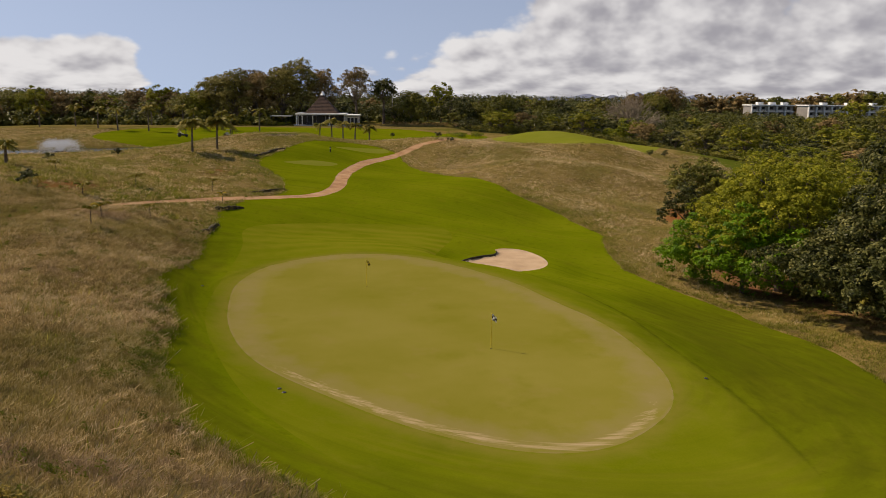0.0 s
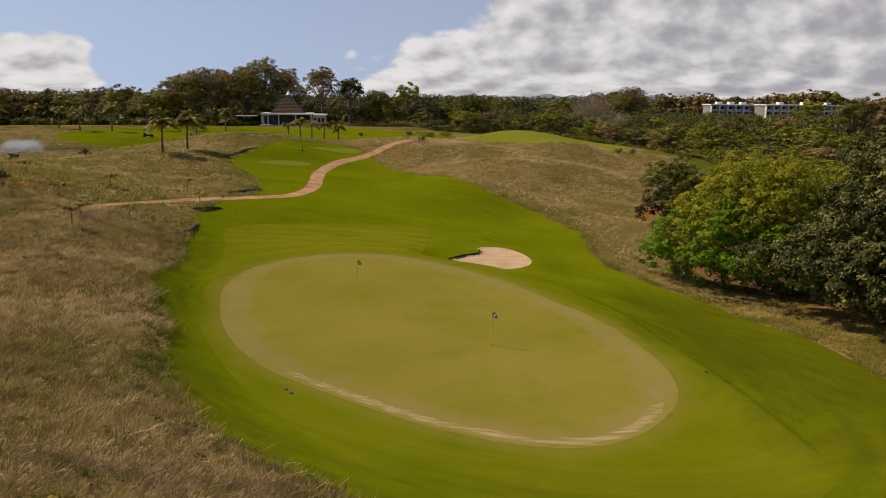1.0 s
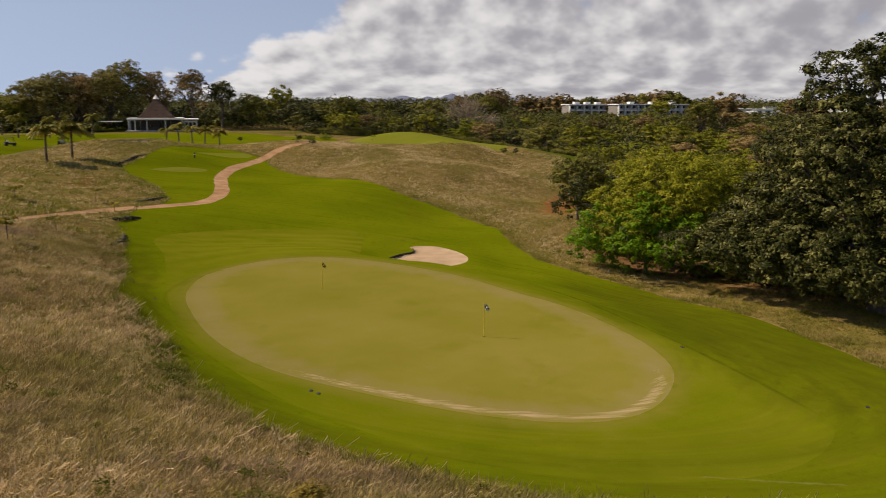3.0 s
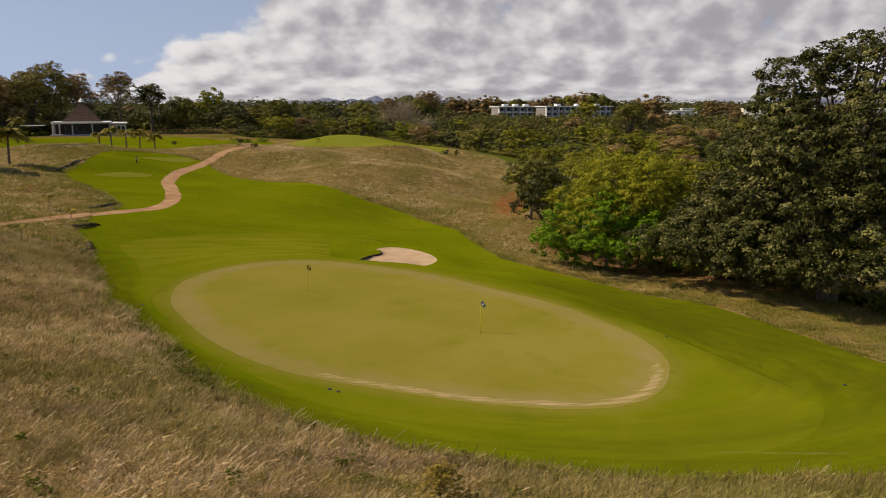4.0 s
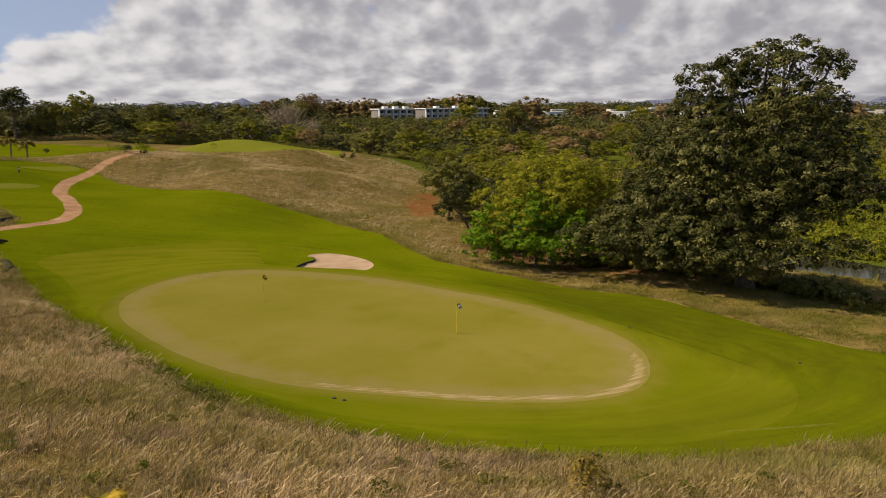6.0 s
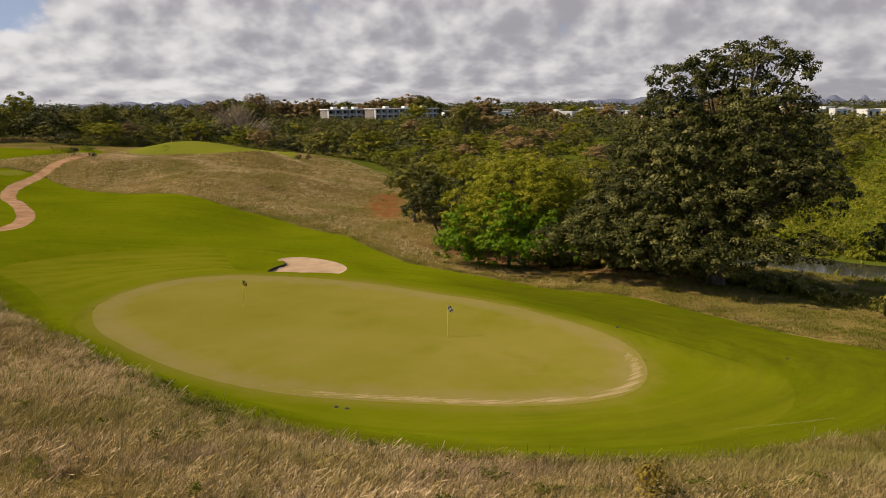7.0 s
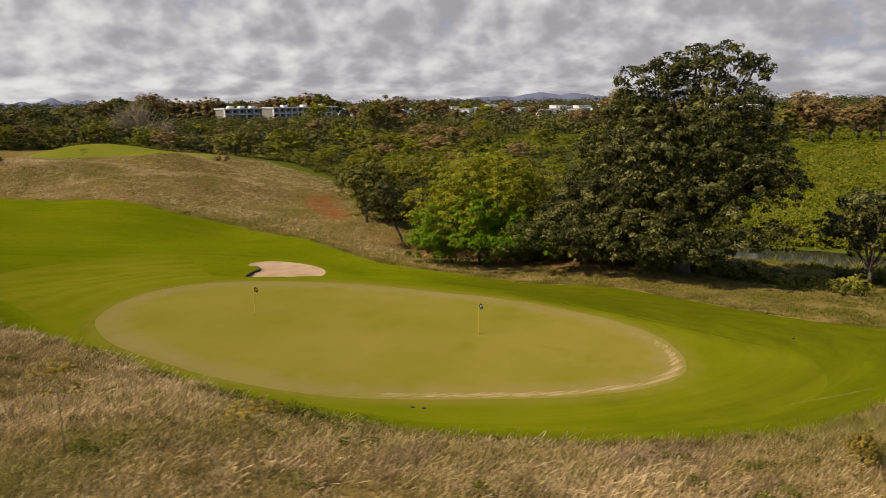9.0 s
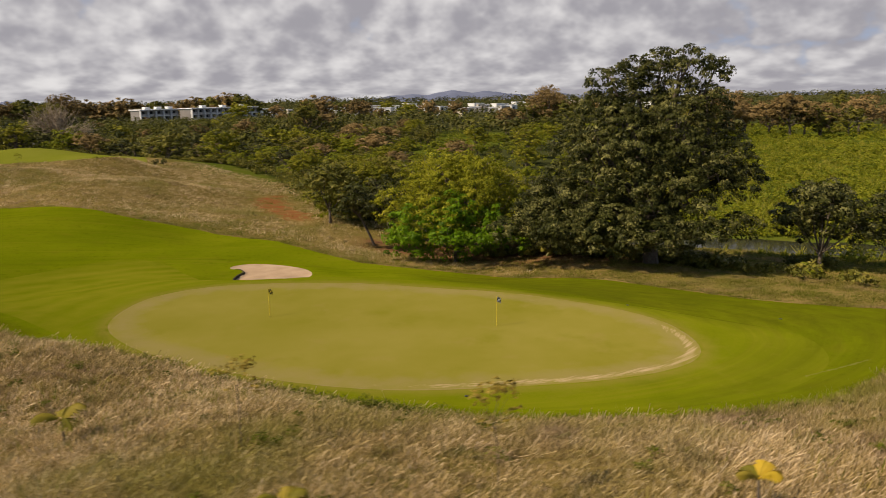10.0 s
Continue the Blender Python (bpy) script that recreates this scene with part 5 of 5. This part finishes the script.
# ---- palms ----
def palm(x, y, h, crown, fronds, label, mat="palm", second="palm", seed=0, trunk_r=0.16, lean=(0.2, 0.1), name="palm_tree", group="palms on the course", rises=(0.05, 1.15)):
    """A palm: curved ringed trunk and arching fronds of many leaflets."""
    rng = np.random.default_rng(seed)
    ob = thing(name, x, y, label, "palm", group=group)
    top = np.array([lean[0] * h, lean[1] * h, h])
    stem = [(lean[0] * h * t * t, lean[1] * h * t * t, h * t - 0.2 * (t == 0), trunk_r * (1.3 - 0.5 * t) * (1 + 0.06 * (k % 2))) for k, t in enumerate(np.linspace(0, 1, 14))]
    v, f = tubes([stem], 8)
    link_mesh("trunk", v, f, M["bark"], ob, smooth=True)
    for k in range(fronds):
        a, rise = k * 2.4 + rng.uniform(-0.2, 0.2), rng.uniform(*rises) if k else 1.3
        out = np.array([math.cos(a), math.sin(a), 0])
        L = crown * rng.uniform(0.8, 1.1)
        t = np.linspace(0, 1, 12)
        spine = top + out * (L * np.cos(rise * 0.8) * t)[:, None] + np.array([0, 0, 1]) * (L * (math.sin(rise) * t - 0.75 * t * t))[:, None]
        side = np.cross(out, [0, 0, 1])
        verts, faces = [], []
        v, f = tubes([np.hstack([spine, (0.03 * (1.1 - t) * crown / 2)[:, None]]).tolist()], 4)
        verts.append(v)
        faces.append(f)
        n = len(v)
        for s in (-1, 1):
            for q in np.linspace(0.12, 0.98, 16):
                i = min(10, int(q * 11))
                p = spine[i] + (spine[i + 1] - spine[i]) * (q * 11 - i)
                along_ = spine[i + 1] - spine[i]
                along_ = along_ / np.linalg.norm(along_)
                length = crown * 0.34 * math.sin(math.pi * min(1, q * 0.85 + 0.12)) * rng.uniform(0.85, 1.1)
                tip = p + side * s * length * 0.8 + along_ * length * 0.5 - np.array([0, 0, length * rng.uniform(0.35, 0.65)])
                w = along_ * 0.07 * crown / 2
                verts.append(np.array([p - w, p + w, (p + tip) / 2 + w + [0, 0, 0.03], tip]))
                faces.append(np.array([[n, n + 1, n + 2, n + 3]]))
                n += 4
        v = np.concatenate(verts)
        link_mesh("frond", v, np.concatenate(faces), M[mat if k % 2 == 0 else second], ob, attrs={"tint": np.full(len(v), rng.uniform(0.2, 0.95))})
    return ob


for k, (x, y, h, c) in enumerate([(-46.5, 86.3, 4.6, 2.9), (-44.2, 92.6, 4.6, 3.1)]):
    palm(x, y, h, c * 1.2, 26, "coconut palm with drooping green fronds in the rough", seed=200 + k, lean=(0.03, 0.02), rises=(0.3, 1.5))
palm(-54.6, 45.6, 2.3, 1.9, 13, "short bushy young palm", seed=210, lean=(0.02, 0))
for k, (x, y, h) in enumerate([(-31.5, 160, 5.0), (-28.5, 161, 4.6), (-35.2, 165, 5.4), (-25.2, 166, 4.0), (-37.5, 159, 4.2), (-91, 160, 5.5), (-84, 163, 6), (-99, 166, 5), (-76, 176, 5.5), (-70, 182, 5), (-64, 170, 4.6), (-108, 172, 5.5), (-60, 186, 6), (-116, 168, 5), (-84, 190, 6), (-96, 196, 6.5)]):
    palm(x, y, h, 2.8, 16, "palm with yellowish fronds on the lawn", seed=220 + k, lean=(0.06 * math.sin(k * 2.1), 0.05))
# young palms in the rough
for k, (x, y, h, c, mat) in enumerate([(-31.3, -6.6, 0.9, 1.6, "palm"), (-23.1, -26.9, 0.85, 1.0, "yellow"), (-31.6, -22.4, 1.15, 0.9, "yellow"), (-32.3, -21.2, 1.25, 1.0, "palm"),
        (-33.8, 23.9, 0.9, 1.5, "yellow"), (-31.4, 28.9, 1.1, 1.0, "palm"), (-32.1, 18.3, 1.3, 1.2, "palm"), (-39.1, 31.6, 0.8, 1.4, "palm"), (-33.0, 53.2, 1.3, 1.3, "palm"), (-39.1, 44.5, 1.0, 1.6, "palm"), (-29.8, 46.8, 0.8, 1.0, "yellow"), (-48, 44, 1.0, 1.4, "palm")]):
    palm(x, y, h, c, 4 if k < 4 else 6, "young palm with a few yellow-green fronds" if mat == "palm" else "young palm with bright yellow fronds", mat, seed=250 + k, trunk_r=0.035, lean=(0.08 * math.sin(k), 0.05), name="young_palm", group="young palms in the rough", rises=(0.65, 1.4))


# ---- saplings and bushes ----
def sapling(x, y, h, seed, leaf="brown", label="thin young tree with a sparse brownish tuft of leaves"):
    lumps = [(0.1, 0.02, h * 0.93, h * 0.12, 0.5), (0.35, -0.25, h * 0.9, h * 0.09, 0.6), (-0.3, 0.2, h * 0.88, h * 0.09, 0.5), (0.3, -0.2, h * 0.7, h * 0.1, 0.7), (-0.2, 0.1, h * 0.66, h * 0.06, 0.6)]
    return tree("sapling", x, y, label, lumps, leaf, 230, 0.13, seed, trunk=(0.015, h * 0.72), clump=5, spread=0.2, category="sapling", group="saplings in the rough", sink=0.0)


for k, (x, y, h) in enumerate([(-28.7, -13.6, 2.9), (-26.9, -22.0, 3.1), (9.3, 121.5, 3.0), (26, 128, 2.2), (-41, 27, 2.0)]):
    sapling(x, y, h, 300 + k, "olive" if k in (2, 3) else "dry")
for k, (x, y, w, h) in enumerate([(-6.0, 135.6, 1.1, 1.9), (-2.9, 132.9, 0.7, 1.2), (43.7, 137.7, 0.8, 1.5), (49.0, 144.5, 0.8, 1.6), (-44, 31.1, 0.8, 1.6), (-20.8, 190, 0.9, 1.4), (-70, 84, 1.0, 1.6), (-60, 88, 0.8, 1.2)]):
    tree("bush", x, y, "small dark green bush in the rough", dome(np.random.default_rng(320 + k), w, h, 0.25, 5, w * 0.55), "dark", 420, 0.26, 330 + k, trunk=(0.06, 0.3), category="bush", group="bushes in the rough", spread=0.3, sink=0.0)
tree("shrub", -12.1, -28.6, "bushy olive shrub standing in the dry grass", dome(np.random.default_rng(341), 0.5, 1.15, 0.3, 6, 0.26), "dry", 700, 0.11, 342, trunk=(0.03, 0.4), category="shrub", spread=0.16, clump=6, sink=0.0)
weeds = [(-21.4, -17.0, 0.3, 0.45), (-15.4, -23.8, 0.3, 0.4)]
for wx, wy in [(-18.9, -3.6), (-18.4, -2.0), (-18.0, -5.4), (-17.6, -7.0), (-17.8, -10.6), (-16.7, -8.8), (-23.6, 15.1), (-13.4, -15.2), (-27.8, -14.2), (-15.8, -27.6), (-13.3, -23.6)]:
    weeds += [(wx + rng_.normal(0, 0.5), wy + rng_.normal(0, 0.5), rng_.uniform(0.25, 0.45), rng_.uniform(0.35, 0.6)) for _ in range(4)]
for _ in range(300):
    x, y = rng_.uniform(-52, 8), rng_.uniform(-40, 40)
    if edge_distance(FAIRWAY, np.array([x]), np.array([y]))[0] > 0.3:
        weeds.append((x, y, rng_.uniform(0.15, 0.4), rng_.uniform(0.25, 0.5)))
west_edge = FAIRWAY[(FAIRWAY[:, 0] < -6) & (FAIRWAY[:, 1] < 66)]
for k in range(150):
    x, y = west_edge[rng_.integers(len(west_edge))] + rng_.normal(0, 0.45, 2) - [0.5, 0.2]
    if edge_distance(FAIRWAY, np.array([x]), np.array([y]))[0] > -0.15 and math.sin(0.5 * y) + math.sin(0.23 * y + 2) > -0.2 + 0.5 * (y < -4):
        weeds.append((x, y, rng_.uniform(0.25, 0.5), rng_.uniform(0.3, 0.6)))
scatter_leaves("weed_clumps", "leafy green weeds among the dry grass", "weeds", weeds, 0, 110, "weed_leaf", 0.085, 39)
hedge = [(x, 238 + 0.1 * x + rng_.normal(0, 1), 1.3, 1.6) for x in np.arange(-26, 4, 1.4)]
scatter_leaves("hedge", "reddish brown flowering hedge by the pavilion", "hedge", hedge, 0, 70, "brown", 0.4, 36)
garden = [(rng_.uniform(-80, -58), 232 + rng_.normal(0, 3), 1.2, 1.2) for _ in range(26)] + [(rng_.uniform(-6, 6), 205 + rng_.normal(0, 3), 1.6, 0.9) for _ in range(20)]
scatter_leaves("garden_shrubs", "yellow-green garden shrubs beside the lawn", "shrubs", garden, 0, 70, "scrub", 0.4, 37)
yucca_spots = [(44.0, -5.8, 1.8), (45.2, -6.6, 1.4)]
for k, (x, y, h) in enumerate(yucca_spots):
    palm(x, y, h * 0.4, h * 0.9, 11, "pale spiky plant on the pond bank", "scrub", "scrub", seed=400 + k, trunk_r=0.09, lean=(0, 0), name="spiky_plant", group="spiky plants")

# ---- fountain and buggies ----
fx, fy = -84.0, 115.5
fountain = thing("fountain", fx, fy, "white water jets spraying over the pond", "fountain", z=LEFT_LEVEL - 0.05)
part("nozzle_ring", lathe([(1.1, 0.0), (1.1, 0.16), (0.9, 0.2)], 16), "plastic", fountain)
rng_ = np.random.default_rng(77)
drops = []
for k in range(7500):
    a, t = rng_.integers(0, 11) * math.tau / 11, rng_.uniform(0, 1)
    p = np.array([math.cos(a) * 3.9 * t, math.sin(a) * 3.9 * t, 0.2 + 6.4 * t * (1 - t)]) + rng_.normal(0, 0.2 + 0.35 * t, 3)
    r = rng_.uniform(0.03, 0.075)
    drops.append(np.array([p, p + [r, 0, r], p + [0, 0, 2 * r], p + [-r, 0.3 * r, r]]))
v = np.concatenate(drops)
v[:, 2] = np.maximum(v[:, 2], 0.05)
spray = link_mesh("spray", v, np.arange(len(v)).reshape(-1, 4), M["spray"], fountain)
spray["label"], spray["kind"] = "fine white spray of falling drops", "stuff"


def buggy(x, y, turn):
    ob = thing("golf_buggy", x, y, "small dark golf buggy with a roof on the lawn", "golf buggy", turn=turn, group="golf buggies")
    part("body", box(boxed(-1.2, 1.2, -0.6, 0.6, 0.3, 0.65, bevel=0.08), -1.2, -0.5, -0.6, 0.6, 0.65, 0.95), "plastic", ob)
    part("seat", box(boxed(-0.5, 0.1, -0.55, 0.55, 0.65, 0.85), -0.6, -0.45, -0.55, 0.55, 0.85, 1.25), "grey", ob)
    part("roof", boxed(-1.0, 0.9, -0.62, 0.62, 1.82, 1.9, bevel=0.03), "plastic", ob)
    for sx in (-0.9, 0.8):
        for sy in (-0.55, 0.55):
            part("roof_post", boxed(sx - 0.03, sx + 0.03, sy - 0.03, sy + 0.03, 0.6, 1.85), "plastic", ob)
            w = bmesh.new()
            bmesh.ops.create_cone(w, cap_ends=True, segments=14, radius1=0.24, radius2=0.24, depth=0.2, matrix=Matrix.Translation((sx, sy, 0.24)) @ Matrix.Rotation(math.pi / 2, 4, "X"))
            part("wheel", w, "black", ob)


buggy(-70.5, 150.5, 30)
buggy(-60.5, 156, -20)


# ---- grass of the rough ----
def grass(name, label, spots_, blades, tall, wide, mat, seed, lean=0.35, tint=(0.5, 0.2), heads=False):
    """Tufts of blades, all in one mesh: spots are (x, y, size)."""
    rng = np.random.default_rng(seed)
    n = len(spots_)
    z = height(spots_[:, 0], spots_[:, 1])
    base = np.repeat(np.stack([spots_[:, 0], spots_[:, 1], z - 0.03], 1), blades, 0)
    size = np.repeat(spots_[:, 2], blades)
    k = n * blades
    base[:, :2] += rng.normal(0, 0.2, (k, 2)) * size[:, None]
    ang = rng.uniform(0, math.tau, k)
    out = np.stack([np.cos(ang), np.sin(ang), np.zeros(k)], 1)
    side = np.stack([-np.sin(ang), np.cos(ang), np.zeros(k)], 1)
    h = tall * size * rng.uniform(0.55, 1.25, k)
    bend = np.abs(rng.normal(0, lean, k)) * h
    w = wide * rng.uniform(0.7, 1.4, k)
    tip = base + out * bend[:, None] + np.array([0.1, -0.03, 0]) * h[:, None] + np.array([0, 0, 1]) * (h * (1 - 0.3 * lean))[:, None]
    wide_end, thin_end = base.copy(), tip.copy()
    head = (np.arange(k) % 2 == 1) & heads
    wide_end[head], thin_end[head] = tip[head], base[head]
    spread_ = side * (w * np.where(head, 0.62, 0.5))[:, None] + np.array([0, 0, 1]) * (w * np.where(head, 0.6, 0.0))[:, None]
    verts = np.stack([wide_end - spread_, wide_end + spread_, thin_end], 1).reshape(-1, 3)
    shift = -0.12 * ramp01(-2, 16, spots_[:, 1]) * ramp01(-8, -20, spots_[:, 0])
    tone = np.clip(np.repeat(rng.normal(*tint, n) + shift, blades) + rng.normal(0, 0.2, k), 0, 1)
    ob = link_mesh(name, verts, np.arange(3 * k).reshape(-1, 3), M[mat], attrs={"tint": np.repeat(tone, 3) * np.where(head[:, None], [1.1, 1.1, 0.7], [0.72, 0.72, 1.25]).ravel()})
    return tagged(ob, label, "grass", kind="stuff")


def rough_spots(rng, n, x0, x1, y0, y1, margin=0.1, patch=0.0, size=(0.7, 1.3)):
    x, y = rng.uniform(x0, x1, n), rng.uniform(y0, y1, n)
    keep = (edge_distance(FAIRWAY, x, y) > margin) & ~inside(CART_PATH, x, y) & ~inside(FAR_GREEN, x, y) & ~inside(BACK_LAWN, x, y) & ~inside(LEFT_POND, x, y) & ~inside(SMALL_POND, x, y) & ~inside(WOODS, x, y) & ~inside(POND, x, y)
    x, y = x[keep], y[keep]
    wave = np.sin(x * 0.55 + 1.3 * np.sin(y * 0.31)) * np.sin(y * 0.47 + 1.1 * np.sin(x * 0.27)) + 0.5 * np.sin(x * 1.3 + y * 0.9)
    keep = wave + rng.normal(0, 0.5, len(x)) > patch
    x, y, wave = x[keep], y[keep], wave[keep]
    tussock = np.sin(x * 4.3 + 2 * np.sin(y * 1.9)) * np.sin(y * 3.9 + 2 * np.sin(x * 1.7))
    return np.stack([x, y, rng.uniform(*size, len(x)) * (1 + 0.15 * wave + 0.35 * tussock)], 1)


g = np.random.default_rng(90)
thin = lambda s: s[(edge_distance(RED, s[:, 0], s[:, 1]) > g.normal(-1.0, 1.6, len(s))) & (edge_distance(SOIL, s[:, 0], s[:, 1]) > g.normal(0.5, 1.5, len(s))) & (edge_distance(FAIRWAY, s[:, 0], s[:, 1]) > np.abs(g.normal(0, 3.2, len(s))))]
clear = lambda s: s[(edge_distance(BARE, s[:, 0], s[:, 1]) > g.normal(-1.6, 1.4, len(s))) & (np.hypot((s[:, 0] + 38.4) / 1.6, (s[:, 1] - 73.4) / 4) > np.abs(g.normal(0.6, 0.35, len(s))))]
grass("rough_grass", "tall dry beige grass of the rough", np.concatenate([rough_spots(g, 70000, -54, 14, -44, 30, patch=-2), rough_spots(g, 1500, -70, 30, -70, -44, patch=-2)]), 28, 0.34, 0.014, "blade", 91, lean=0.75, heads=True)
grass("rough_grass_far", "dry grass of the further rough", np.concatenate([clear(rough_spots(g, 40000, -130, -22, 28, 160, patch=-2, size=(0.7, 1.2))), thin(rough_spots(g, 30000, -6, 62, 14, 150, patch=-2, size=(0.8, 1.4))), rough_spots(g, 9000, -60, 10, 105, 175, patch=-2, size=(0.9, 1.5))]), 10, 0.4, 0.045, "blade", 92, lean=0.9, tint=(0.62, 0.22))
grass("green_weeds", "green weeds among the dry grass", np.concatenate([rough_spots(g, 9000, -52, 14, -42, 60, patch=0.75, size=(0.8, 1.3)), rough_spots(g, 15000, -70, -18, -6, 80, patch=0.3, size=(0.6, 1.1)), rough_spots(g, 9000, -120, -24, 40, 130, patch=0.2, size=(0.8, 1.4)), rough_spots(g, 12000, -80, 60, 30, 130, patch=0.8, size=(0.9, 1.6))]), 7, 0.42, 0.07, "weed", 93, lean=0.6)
edge = np.repeat(FAIRWAY, 30, 0) + (np.roll(FAIRWAY, -1, 0) - FAIRWAY).repeat(30, 0) * g.random((len(FAIRWAY) * 30, 1))
edge = edge + g.normal(0, 0.4, edge.shape)
edge = edge[np.sin(edge[:, 0] * 0.9) * np.sin(edge[:, 1] * 0.8 + 1) + g.normal(0, 0.5, len(edge)) > 0.1]
edge = edge[(edge_distance(FAIRWAY, edge[:, 0], edge[:, 1]) > -0.1) & ~inside(CART_PATH, edge[:, 0], edge[:, 1])]
grass("edge_grass", "darker grass along the edge of the fairway", np.hstack([edge, g.uniform(0.7, 1.2, (len(edge), 1)) * (1 + 0.35 * ramp01(-6, -10, edge[:, :1]))]), 9, 0.3, 0.035, "weed", 94, lean=0.9, tint=(0.45, 0.25))
bank = np.stack([g.uniform(8, 62, 100000), g.uniform(-34, 80, 100000)], 1)
bank = bank[(edge_distance(FAIRWAY, bank[:, 0], bank[:, 1]) > 0.2) & ((edge_distance(FAIRWAY, bank[:, 0], bank[:, 1]) < np.abs(g.normal(0, 4.5, len(bank)))) | (bank[:, 1] < 22)) & ~inside(WOODS, bank[:, 0], bank[:, 1]) & (edge_distance(SOIL, bank[:, 0], bank[:, 1]) > g.normal(-4.6, 2.4, len(bank))) & ~inside(POND, bank[:, 0], bank[:, 1])]
grass("bank_grass", "short green and dry grass of the bank below the trees", np.hstack([bank, (g.uniform(0.5, 1.0, len(bank)) * (0.9 + 0.55 * np.sin(bank[:, 0] * 0.8 + 2 * np.sin(bank[:, 1] * 0.3)) * np.sin(bank[:, 1] * 0.7 + 1)))[:, None]]), 7, 0.34, 0.05, "weed", 95, lean=0.9, tint=(0.55, 0.25))
meadow = np.stack([g.uniform(58, 230, 16000), g.uniform(-80, 70, 16000)], 1)
meadow = meadow[~inside(POND, meadow[:, 0], meadow[:, 1]) & ~inside(WOODS, meadow[:, 0], meadow[:, 1])]
grass("meadow_grass", "tall yellow-green grass of the low meadow", np.hstack([meadow, g.uniform(0.6, 1.5, (len(meadow), 1))]), 9, 0.95, 0.16, "meadow", 96, lean=0.6, tint=(0.5, 0.25))
